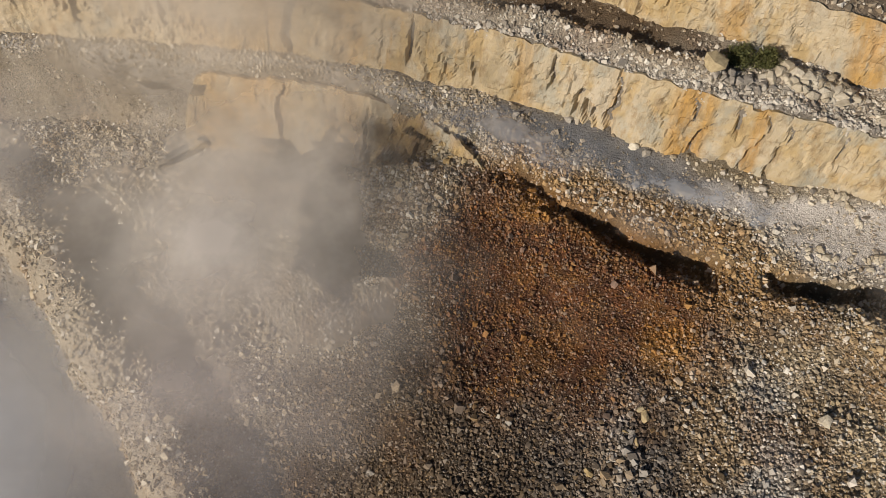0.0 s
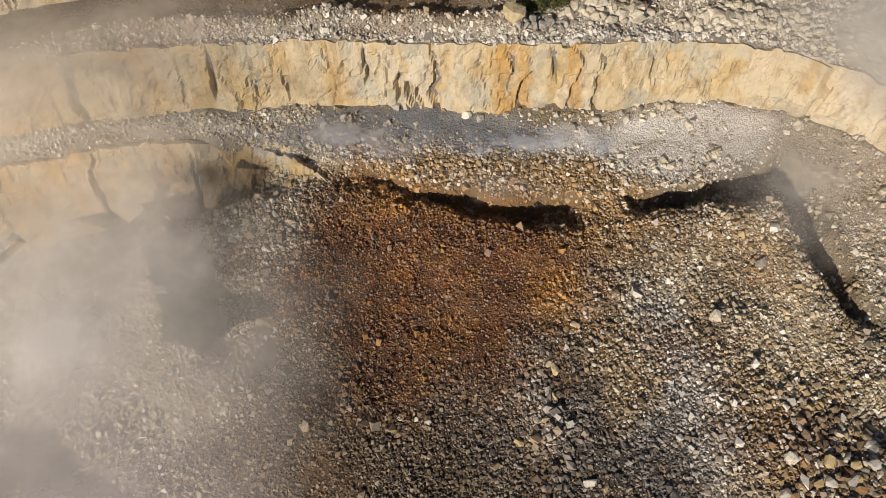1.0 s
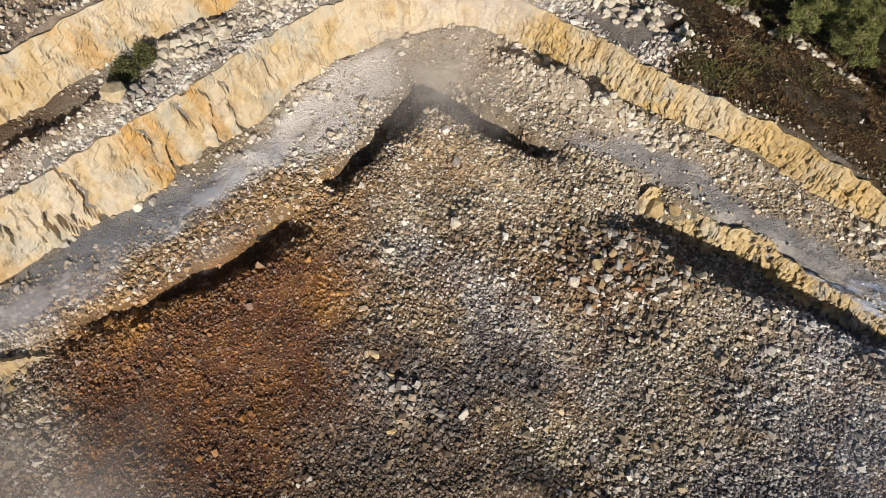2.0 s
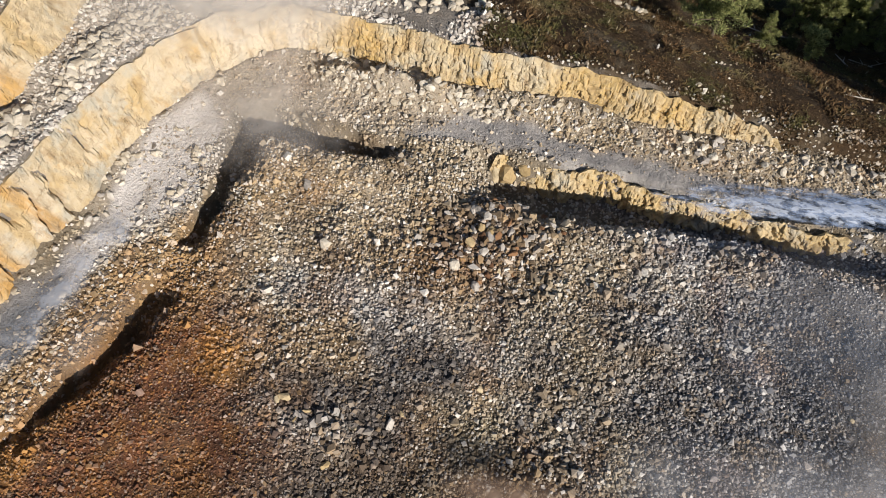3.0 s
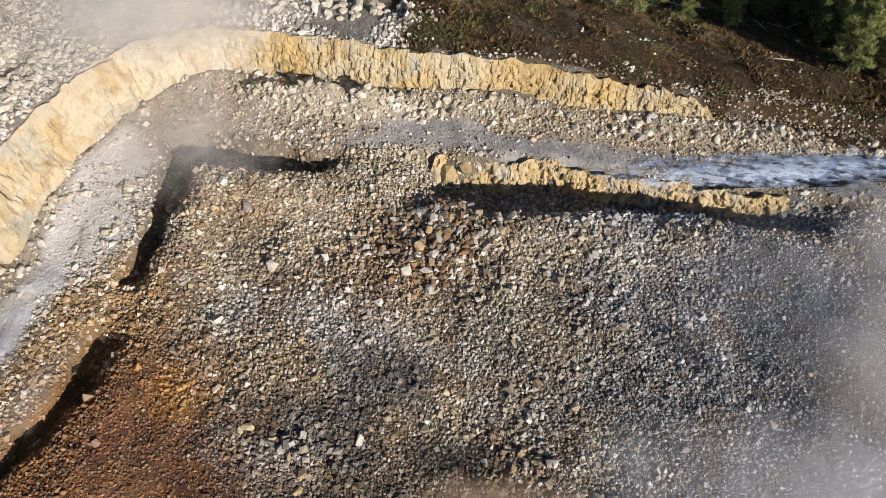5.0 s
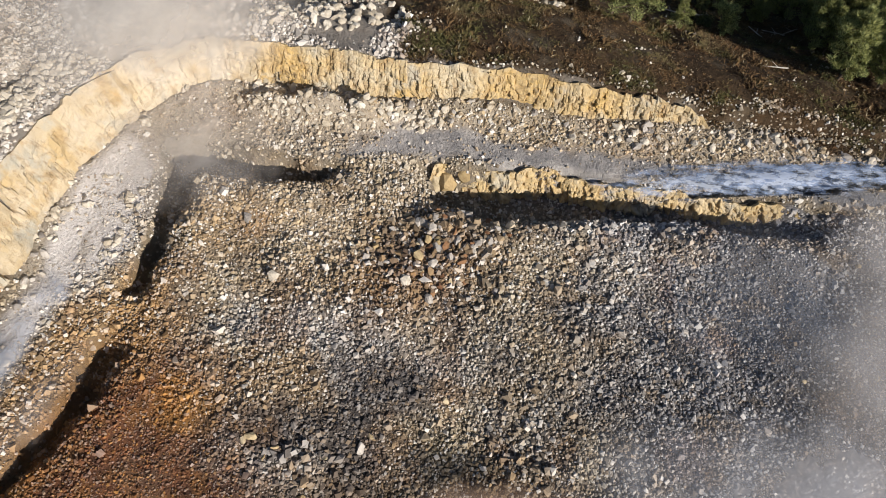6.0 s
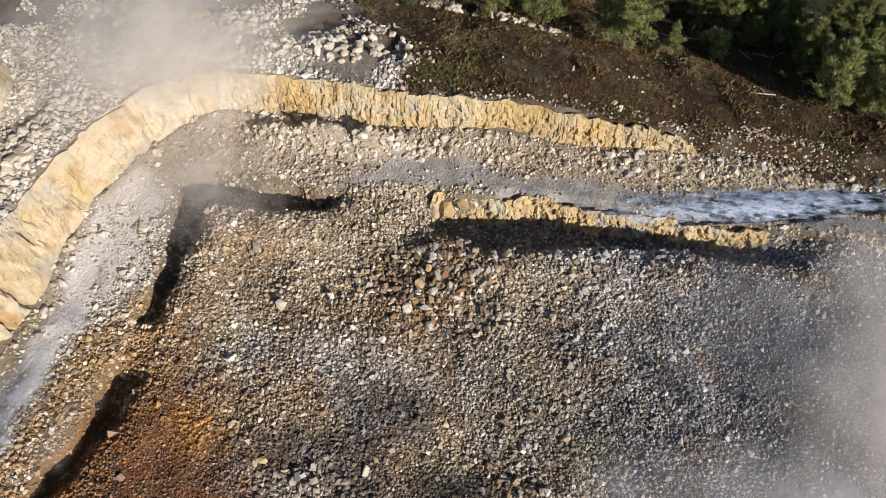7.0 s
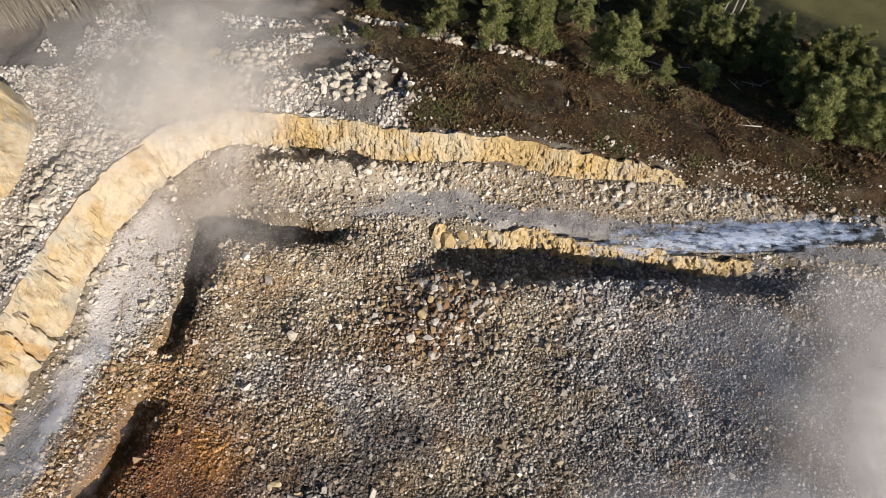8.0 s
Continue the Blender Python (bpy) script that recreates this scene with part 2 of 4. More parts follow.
def mixc(nt, fac, a, b, blend="MIX"):
    n = nt.nodes.new("ShaderNodeMix")
    n.data_type, n.blend_type = "RGBA", blend
    for k, v in ((0, fac), (6, a), (7, b)):
        if isinstance(v, bpy.types.NodeSocket):
            nt.links.new(v, n.inputs[k])
        else:
            n.inputs[k].default_value = v if k == 0 else (*v, 1)
    return n.outputs[2]


def remap(nt, value, a, b, c=0.0, d=1.0):
    return add(nt, "ShaderNodeMapRange", {0: value, 1: a, 2: b, 3: c, 4: d}).outputs[0]


def mathn(nt, op, a, b=0.0):
    return add(nt, "ShaderNodeMath", {0: a, 1: b}, operation=op).outputs[0]


def noise_of(nt, vec, scale, detail=4.0, rough=0.6):
    return add(nt, "ShaderNodeTexNoise", {"Vector": vec, "Scale": scale, "Detail": detail, "Roughness": rough}).outputs[0]


def position(nt, sx=1.0, sy=1.0, sz=1.0):
    g = add(nt, "ShaderNodeNewGeometry")
    if (sx, sy, sz) == (1, 1, 1):
        return g.outputs["Position"]
    return add(nt, "ShaderNodeVectorMath", {0: g.outputs["Position"], 1: (sx, sy, sz)}, operation="MULTIPLY").outputs[0]


def bump(nt, p, height, strength, distance):
    b = add(nt, "ShaderNodeBump", {"Strength": strength, "Distance": distance, "Height": height})
    nt.links.new(b.outputs[0], p.inputs["Normal"])


def rubble_colour(nt):
    """Colour of broken rock by its zone: tan, blue-grey, warm ochre, brown, rust, pale and dark stretches."""
    sa, sb, sc = (add(nt, "ShaderNodeSeparateXYZ", {0: add(nt, "ShaderNodeAttribute", attribute_name=key).outputs["Vector"]}).outputs for key in ("zone_a", "zone_b", "zone_c"))
    pos = position(nt)
    big = noise_of(nt, pos, 0.16, 5)
    mid = noise_of(nt, pos, 0.8, 4)
    c = mixc(nt, remap(nt, big, 0.35, 0.65), (0.40, 0.335, 0.235), (0.57, 0.50, 0.385))
    c = mixc(nt, remap(nt, mid, 0.5, 0.68, 0, 0.5), c, (0.41, 0.31, 0.18))
    c = mixc(nt, remap(nt, noise_of(nt, pos, 0.35, 3), 0.56, 0.68, 0, 0.5), c, (0.22, 0.185, 0.11))
    c = mixc(nt, mathn(nt, "MULTIPLY", sc[1], 0.85), c, mixc(nt, remap(nt, mid, 0.35, 0.65), (0.26, 0.26, 0.275), (0.43, 0.435, 0.46)))
    c = mixc(nt, mathn(nt, "MULTIPLY", sc[0], 0.8), c, mixc(nt, remap(nt, mid, 0.35, 0.65), (0.36, 0.20, 0.07), (0.53, 0.36, 0.165)))
    c = mixc(nt, mathn(nt, "MULTIPLY", sb[0], 0.55), c, (0.58, 0.56, 0.55))
    c = mixc(nt, mathn(nt, "MULTIPLY", sc[2], 0.75), c, mixc(nt, remap(nt, mid, 0.35, 0.65), (0.14, 0.092, 0.058), (0.26, 0.175, 0.10)))
    c = mixc(nt, mathn(nt, "MULTIPLY", sb[1], 0.86), c, mixc(nt, sc[1], (0.11, 0.075, 0.052), (0.105, 0.10, 0.10)))
    c = mixc(nt, mathn(nt, "MULTIPLY", sb[2], 0.5), c, (0.50, 0.42, 0.29))
    rust = mixc(nt, remap(nt, mid, 0.35, 0.65), (0.11, 0.04, 0.02), (0.27, 0.097, 0.031))
    rust = mixc(nt, remap(nt, noise_of(nt, pos, 0.22, 3), 0.6, 0.7, 0, 0.7), rust, (0.45, 0.20, 0.05))
    rust = mixc(nt, mathn(nt, "MULTIPLY", sb[1], 0.6), rust, (0.085, 0.05, 0.035))
    rust = mixc(nt, mathn(nt, "MULTIPLY", sc[0], 0.75), rust, (0.50, 0.245, 0.06))
    c = mixc(nt, mathn(nt, "MULTIPLY", sa[2], 0.92), c, rust)
    return c, sa, sb, sc, big, mid, pos


def ground_material():
    m, nt, p = nodes_of("broken_ground", 0.95)
    c, sa, sb, sc, big, mid, pos = rubble_colour(nt)
    # shade in the gaps between stones, multiplied into the colour; less on rust, bare
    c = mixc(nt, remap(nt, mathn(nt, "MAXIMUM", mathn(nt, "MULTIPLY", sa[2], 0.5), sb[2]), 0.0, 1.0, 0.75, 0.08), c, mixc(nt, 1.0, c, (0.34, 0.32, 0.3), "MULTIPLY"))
    fine = noise_of(nt, pos, 3.5, 6, 0.7)
    road = mixc(nt, remap(nt, noise_of(nt, pos, 0.45, 6, 0.7), 0.38, 0.62), (0.27, 0.26, 0.255), (0.48, 0.45, 0.42))
    road = mixc(nt, mathn(nt, "MULTIPLY", sb[0], 0.85), road, (0.76, 0.71, 0.67))
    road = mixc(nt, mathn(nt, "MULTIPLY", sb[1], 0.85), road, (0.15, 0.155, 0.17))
    c = mixc(nt, sa[0], c, road)
    c = mixc(nt, mathn(nt, "MULTIPLY", sb[2], 0.7), c, mixc(nt, remap(nt, mid, 0.35, 0.65), (0.45, 0.38, 0.29), (0.56, 0.495, 0.41)))
    c = mixc(nt, mathn(nt, "MULTIPLY", sc[2], 0.7), c, (0.185, 0.13, 0.085))
    heath = mixc(nt, remap(nt, mid, 0.35, 0.65), (0.042, 0.026, 0.013), (0.095, 0.058, 0.027))
    heath = mixc(nt, remap(nt, big, 0.54, 0.66, 0, 0.8), heath, (0.15, 0.12, 0.08))
    c = mixc(nt, sa[1], c, heath)
    x = add(nt, "ShaderNodeSeparateXYZ", {0: pos}).outputs
    # floor of the wood, its colour darkened for the shade of the trees
    wood = mathn(nt, "MULTIPLY", remap(nt, mathn(nt, "ADD", x[0], mathn(nt, "MULTIPLY", x[1], -0.25)), 80, 90), 1.0)
    c = mixc(nt, wood, c, mixc(nt, remap(nt, mid, 0.4, 0.6), (0.02, 0.023, 0.01), (0.05, 0.047, 0.02)))
    field = remap(nt, mathn(nt, "ADD", x[0], mathn(nt, "MULTIPLY", x[1], -0.75)), 131, 134)
    c = mixc(nt, field, c, mixc(nt, remap(nt, big, 0.4, 0.6), (0.115, 0.11, 0.042), (0.155, 0.14, 0.056)))
    c = mixc(nt, remap(nt, fine, 0.3, 0.75, 0.0, 0.38), c, mixc(nt, 1.0, c, (0.45, 0.42, 0.4), "MULTIPLY"))
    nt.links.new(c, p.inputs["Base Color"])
    bump(nt, p, mathn(nt, "ADD", fine, mid), 0.9, 0.4)
    return m


def stone_mesh_material():
    m, nt, p = nodes_of("broken_rock", 0.85)
    c, sa, sb, sc, big, mid, pos = rubble_colour(nt)
    g = add(nt, "ShaderNodeNewGeometry").outputs["Random Per Island"]
    c = mixc(nt, mathn(nt, "MULTIPLY", sa[0], 0.6), c, (0.50, 0.435, 0.34))
    tint = mathn(nt, "FRACT", mathn(nt, "MULTIPLY", g, 23.9))
    c = mixc(nt, remap(nt, tint, 0.7, 1.0, 0.0, 0.4), c, (0.42, 0.28, 0.13))
    c = mixc(nt, mathn(nt, "MULTIPLY", sc[2], remap(nt, tint, 0.25, 0.0, 0.0, 0.8)), c, (0.52, 0.36, 0.19))
    c = mixc(nt, remap(nt, g, 0.0, 0.55, 0.85, 0.0), c, mixc(nt, 1.0, c, (0.30, 0.285, 0.28), "MULTIPLY"))
    c = mixc(nt, mathn(nt, "MULTIPLY", remap(nt, g, 0.7, 0.97, 0.0, 0.85), mathn(nt, "SUBTRACT", 1.0, mathn(nt, "MULTIPLY", mathn(nt, "MAXIMUM", sa[2], sb[1]), 0.8))), c, (0.72, 0.685, 0.63))
    ochre = mathn(nt, "MULTIPLY", sa[2], remap(nt, mathn(nt, "FRACT", mathn(nt, "MULTIPLY", g, 7.31)), 0.8, 0.98, 0, 0.65))
    c = mixc(nt, ochre, c, (0.42, 0.21, 0.055))
    drab = mathn(nt, "MULTIPLY", sa[2], remap(nt, mathn(nt, "FRACT", mathn(nt, "MULTIPLY", g, 13.7)), 0.8, 0.97, 0, 0.7))
    c = mixc(nt, drab, c, (0.24, 0.19, 0.15))
    nt.links.new(c, p.inputs["Base Color"])
    bump(nt, p, noise_of(nt, pos, 7, 4), 0.5, 0.08)
    return m


def stone_material(name, low, high):
    m, nt, p = nodes_of(name, 0.85)
    r = add(nt, "ShaderNodeObjectInfo").outputs["Random"]
    pos = position(nt)
    n = noise_of(nt, pos, 2.5, 5)
    c = mixc(nt, r, low, high)
    c = mixc(nt, remap(nt, n, 0.42, 0.7, 0, 0.55), c, mixc(nt, 1.0, c, (0.5, 0.46, 0.4), "MULTIPLY"))
    nt.links.new(c, p.inputs["Base Color"])
    bump(nt, p, noise_of(nt, pos, 6, 5), 0.6, 0.12)
    return m


def wall_material(name, warm, seeps=(), grey=0.0, skew=0.0, light=(0.50, 0.43, 0.325), deep=(0.48, 0.385, 0.245), bedded=0.12):
    """Freshly blasted ochre rock: cream slabs, rust seeping down at the given places, grey weathering, dark upright joints."""
    m, nt, p = nodes_of(name, 0.9)
    pos = position(nt)
    leaning = add(nt, "ShaderNodeVectorMath", {0: pos, 1: add(nt, "ShaderNodeCombineXYZ", {0: mathn(nt, "MULTIPLY", add(nt, "ShaderNodeSeparateXYZ", {0: pos}).outputs[2], mathn(nt, "MULTIPLY", add(nt, "ShaderNodeSeparateXYZ", {0: pos}).outputs[0], skew / 20))}).outputs[0]}, operation="ADD").outputs[0]
    scaled = lambda z: add(nt, "ShaderNodeVectorMath", {0: leaning, 1: (1, 1, z)}, operation="MULTIPLY").outputs[0]
    streak = noise_of(nt, scaled(0.10), 0.8, 5, 0.65)
    fine = noise_of(nt, scaled(0.25), 2.2, 5, 0.7)
    broad = noise_of(nt, position(nt, 1, 1, 0.6), 0.13, 3)
    grain = noise_of(nt, pos, 1.6, 7, 0.72)
    c = mixc(nt, remap(nt, broad, 0.38, 0.6), light, deep)
    c = mixc(nt, remap(nt, grain, 0.45, 0.7, 0, 0.4), c, (0.52, 0.46, 0.37))
    c = mixc(nt, remap(nt, noise_of(nt, position(nt, 1, 1, 0.4), 0.38, 4), 0.5, 0.62, 0, 0.8), c, (0.44, 0.32, 0.155))
    c = mixc(nt, remap(nt, noise_of(nt, position(nt, 1, 1, 0.7), 0.3, 4), 0.53, 0.64, 0, 0.8), c, (0.38, 0.36, 0.30))
    c = mixc(nt, remap(nt, streak, 0.60, 0.70, 0, 0.55 * warm), c, (0.42, 0.25, 0.08))
    px = add(nt, "ShaderNodeSeparateXYZ", {0: leaning}).outputs[0]
    for at, half, share in seeps:
        near = remap(nt, mathn(nt, "ABSOLUTE", mathn(nt, "SUBTRACT", px, at)), half * 1.25, half * 0.6)
        c = mixc(nt, mathn(nt, "MULTIPLY", mathn(nt, "MULTIPLY", near, remap(nt, streak, 0.36, 0.52, 0.15, 1.0)), share), c, (0.46, 0.265, 0.075))
    c = mixc(nt, remap(nt, noise_of(nt, scaled(0.5), 0.9, 6, 0.7), 0.52, 0.66, 0, 0.65), c, (0.29, 0.20, 0.105))
    c = mixc(nt, remap(nt, fine, 0.43, 0.31, 0, 0.7), c, (0.22, 0.155, 0.085))
    if grey:
        c = mixc(nt, grey, c, (0.43, 0.385, 0.32))
    wobble = add(nt, "ShaderNodeTexNoise", {"Vector": position(nt, 1, 1, 0.4), "Scale": 0.5}).outputs[1]
    shifted = add(nt, "ShaderNodeVectorMath", {0: scaled(bedded), 1: wobble}, operation="ADD").outputs[0]
    crack = add(nt, "ShaderNodeTexVoronoi", {"Vector": shifted, "Scale": 0.42}, feature="DISTANCE_TO_EDGE").outputs[0]
    joint = mathn(nt, "MULTIPLY", remap(nt, crack, 0.004, 0.022, 0.75 if bedded > 0.3 else 0.0, 0.0), remap(nt, noise_of(nt, pos, 0.35, 3), 0.54, 0.62))
    c = mixc(nt, joint, c, (0.10, 0.07, 0.04))
    nt.links.new(c, p.inputs["Base Color"])
    bump(nt, p, mathn(nt, "ADD", grain, mathn(nt, "MULTIPLY", joint, -0.6)), 0.6, 0.3)
    return m


def plant_material(name, low, high, rough=0.7, glow=0.35):
    m, nt, p = nodes_of(name, rough)
    g = add(nt, "ShaderNodeNewGeometry").outputs["Random Per Island"]
    r = add(nt, "ShaderNodeObjectInfo").outputs["Random"]
    c = mixc(nt, g, low, high)
    c = mixc(nt, mathn(nt, "MULTIPLY", r, 0.3), c, (0.13, 0.12, 0.035))
    nt.links.new(c, p.inputs["Base Color"])
    back_lit = add(nt, "ShaderNodeBsdfTranslucent", {"Color": c})
    mx = add(nt, "ShaderNodeMixShader", {0: glow, 1: p.outputs[0], 2: back_lit.outputs[0]})
    nt.links.new(mx.outputs[0], nt.nodes["Material Output"].inputs[0])
    return m


def heath_material():
    """Dry heath: brown, rust-red and olive stretches."""
    m, nt, p = nodes_of("dry_heath", 0.9)
    g = add(nt, "ShaderNodeNewGeometry").outputs["Random Per Island"]
    pos = position(nt)
    c = mixc(nt, g, (0.045, 0.027, 0.012), (0.15, 0.09, 0.038))
    c = mixc(nt, remap(nt, noise_of(nt, pos, 0.2, 4), 0.48, 0.58, 0, 0.8), c, (0.08, 0.082, 0.026))
    c = mixc(nt, remap(nt, noise_of(nt, pos, 0.4, 3), 0.56, 0.66, 0, 0.6), c, (0.15, 0.075, 0.032))
    c = mixc(nt, remap(nt, noise_of(nt, pos, 0.13, 4), 0.56, 0.64, 0, 0.6), c, (0.17, 0.125, 0.06))
    c = mixc(nt, remap(nt, g, 0.92, 0.96, 0, 0.7), c, (0.30, 0.26, 0.17))
    nt.links.new(c, p.inputs["Base Color"])
    return m


def dust_material(name, tint, strength, lump, ragged=0.28, stretch=(1, 1, 1)):
    """Airborne rock dust: thin scattering sheets, denser in lumps, fading to nothing at the rim."""
    m, nt, p = nodes_of(name, 1.0)
    nt.nodes.remove(p)
    obj = add(nt, "ShaderNodeTexCoord").outputs["Object"]
    r = add(nt, "ShaderNodeVectorMath", {0: add(nt, "ShaderNodeVectorMath", {0: obj, 1: (1, 1, 0)}, operation="MULTIPLY").outputs[0]}, operation="LENGTH").outputs["Value"]
    n = noise_of(nt, position(nt, *stretch), lump, 5, 0.6)
    fall = remap(nt, mathn(nt, "ADD", r, remap(nt, n, 0.3, 0.7, ragged, -ragged)), 0.88, 0.08)
    fall = mathn(nt, "MULTIPLY", mathn(nt, "POWER", fall, 1.4), strength)
    fall = mathn(nt, "MULTIPLY", fall, remap(nt, r, 0.96, 0.75))
    d = add(nt, "ShaderNodeMixShader", {0: 0.2, 1: add(nt, "ShaderNodeBsdfDiffuse", {"Color": (*tint, 1)}).outputs[0], 2: add(nt, "ShaderNodeBsdfTranslucent", {"Color": (*tint, 1)}).outputs[0]})
    t = add(nt, "ShaderNodeBsdfTransparent")
    mx = add(nt, "ShaderNodeMixShader", {0: fall, 1: t.outputs[0], 2: d.outputs[0]})
    nt.links.new(mx.outputs[0], nt.nodes["Material Output"].inputs[0])
    return m


GROUND, ROCK = ground_material(), stone_mesh_material()
WALL = wall_material("ochre_rock", 0.9, ((-27.0, 6.0, 0.6), (-15, 2.0, 0.45), (4.0, 1.2, 0.4), (20.4, 1.9, 0.85), (26.6, 0.7, 0.75), (13.0, 0.5, 0.5)), skew=0.09)
WALL_UPPER = wall_material("upper_ochre_rock", 1.0, ((39.0, 2.2, 0.7), (25.5, 1.5, 0.6)), skew=0.2)
WALL_YELLOW = wall_material("yellow_rock", 0.7, (), 0.0, 0.0, (0.50, 0.42, 0.28), (0.48, 0.335, 0.13), 0.7)
WALL_ROAD = wall_material("broken_yellow_rock", 0.6, (), 0.0, 0.0, (0.56, 0.48, 0.34), (0.52, 0.39, 0.19), 0.7)
WALL_PALE = wall_material("cream_rock", 0.4, (), 0.05, 0.0, (0.55, 0.47, 0.345), (0.50, 0.39, 0.22))
WALL_BROWN = wall_material("crumbling_brown_rock", 0.8, (), 0.0, 0.0, (0.36, 0.275, 0.17), (0.27, 0.175, 0.09), 0.7)
STONE_GREY = stone_material("grey_stone", (0.25, 0.225, 0.20), (0.50, 0.46, 0.41))
STONE_CREAM = stone_material("cream_stone", (0.42, 0.36, 0.27), (0.64, 0.59, 0.50))
STONE_RUST = stone_material("rust_stone", (0.15, 0.075, 0.04), (0.30, 0.165, 0.08))
STONE_YELLOW = stone_material("yellow_stone", (0.40, 0.29, 0.14), (0.52, 0.43, 0.28))
NEEDLES = plant_material("pine_needles", (0.07, 0.10, 0.036), (0.54, 0.54, 0.21))
LEAF = plant_material("leaves", (0.045, 0.055, 0.022), (0.19, 0.19, 0.075))
SAPLING = stone_material("grey_sapling_wood", (0.22, 0.19, 0.15), (0.34, 0.30, 0.24))
HEATH = heath_material()
BARK = stone_material("bark", (0.10, 0.075, 0.05), (0.20, 0.16, 0.12))
DEADWOOD = stone_material("bleached_wood", (0.38, 0.34, 0.29), (0.5, 0.46, 0.4))


# ---- mesh helpers ----
def mesh_of(name, verts, faces, material, zone=None, smooth=False):
    """A mesh from arrays: verts (n, 3), faces (m, 3 or 4)."""
    verts, faces = np.asarray(verts, np.float32), np.asarray(faces, np.int32)
    me = bpy.data.meshes.new(name)
    k = faces.shape[1]
    me.vertices.add(len(verts))
    me.vertices.foreach_set("co", verts.ravel())
    me.loops.add(faces.size)
    me.loops.foreach_set("vertex_index", faces.ravel())
    me.polygons.add(len(faces))
    me.polygons.foreach_set("loop_start", np.arange(0, faces.size, k, dtype=np.int32))
    me.polygons.foreach_set("use_smooth", np.full(len(faces), smooth))
    me.update(calc_edges=True)
    me.validate()
    if zone is not None:
        for key, cols in (("zone_a", zone[:, :3]), ("zone_b", zone[:, 3:6]), ("zone_c", zone[:, 6:])):
            at = me.attributes.new(key, "FLOAT_VECTOR", "POINT")
            at.data.foreach_set("vector", np.ascontiguousarray(cols, np.float32).ravel())
    me.materials.append(material)
    return me


def part(name, me, parent, label="", m=None):
    ob = new(name, me)
    ob.parent = parent
    if m is not None:
        ob.matrix_basis = m
    return tagged(ob, label)


def grid_faces(nu, nv):
    i = (np.arange(nu - 1)[:, None] * nv + np.arange(nv - 1)[None]).ravel()
    return np.stack([i, i + nv, i + nv + 1, i + 1], 1)


rng = np.random.default_rng(7)


def rock_shape(seed, flat=0.75, points=15):
    """An angular block: the hull of random points, as arrays of verts and triangles."""
    r = np.random.default_rng(seed)
    bm = bmesh.new()
    for q in r.normal(size=(points, 3)):
        q = q / np.linalg.norm(q) * r.uniform(0.75, 1.0) * (0.62, 0.5, 0.5 * flat)
        bm.verts.new(q)
    bmesh.ops.convex_hull(bm, input=bm.verts)
    bmesh.ops.delete(bm, geom=[v for v in bm.verts if not v.link_faces], context="VERTS")
    bmesh.ops.triangulate(bm, faces=bm.faces)
    bm.verts.index_update()
    v = np.array([q.co[:] for q in bm.verts])
    f = np.array([[q.index for q in face.verts] for face in bm.faces])
    bm.free()
    return v, f


def block_shape(seed, flat):
    """A small broken block: the hull of a box with its corners knocked about."""
    r = np.random.default_rng(seed)
    bm = bmesh.new()
    for k in range(8):
        c = np.array([k & 1, k >> 1 & 1, k >> 2]) - 0.5
        bm.verts.new((c * r.uniform(0.55, 1.05, 3) + r.normal(0, 0.1, 3)) * (0.82, 0.63, 0.63 * flat))
    bmesh.ops.convex_hull(bm, input=bm.verts)
    bmesh.ops.delete(bm, geom=[v for v in bm.verts if not v.link_faces], context="VERTS")
    bmesh.ops.triangulate(bm, faces=bm.faces)
    bm.verts.index_update()
    out = np.array([q.co[:] for q in bm.verts]), np.array([[q.index for q in face.verts] for face in bm.faces])
    bm.free()
    return out


SHAPES = [block_shape(100 + k, 0.8 + 0.04 * k) for k in range(9)] + [rock_shape(120 + k, 0.8 + 0.06 * k, 9) for k in range(5)]


def chip_shape(seed):
    """A small sharp fragment with six corners."""
    r = np.random.default_rng(seed)
    v = np.array([(1, 0, 0), (-1, 0, 0), (0, 1, 0), (0, -1, 0), (0, 0, 1), (0, 0, -1)]) * r.uniform(0.4, 0.75, (6, 1)) + r.normal(0, 0.12, (6, 3))
    f = [(0, 2, 4), (2, 1, 4), (1, 3, 4), (3, 0, 4), (2, 0, 5), (1, 2, 5), (3, 1, 5), (0, 3, 5)]
    return v, np.array(f)


CHIPS = [chip_shape(500 + k) for k in range(16)]
BIG_SHAPES = [rock_shape(300 + k, 0.6 + 0.07 * k, 20) for k in range(7)]


def turns(n, tilt=0.5):
    """Random turns: any way round, leaning up to tilt."""
    a, b, c = rng.uniform(0, 2 * np.pi, n), rng.normal(0, tilt, n), rng.normal(0, tilt, n)
    ca, sa, cb, sb, cc, sc = np.cos(a), np.sin(a), np.cos(b), np.sin(b), np.cos(c), np.sin(c)
    o, z = np.ones(n), np.zeros(n)
    rz = np.stack([ca, -sa, z, sa, ca, z, z, z, o], 1).reshape(-1, 3, 3)
    ry = np.stack([cb, z, sb, z, o, z, -sb, z, cb], 1).reshape(-1, 3, 3)
    rx = np.stack([o, z, z, z, cc, -sc, z, sc, cc], 1).reshape(-1, 3, 3)
    return rz @ ry @ rx


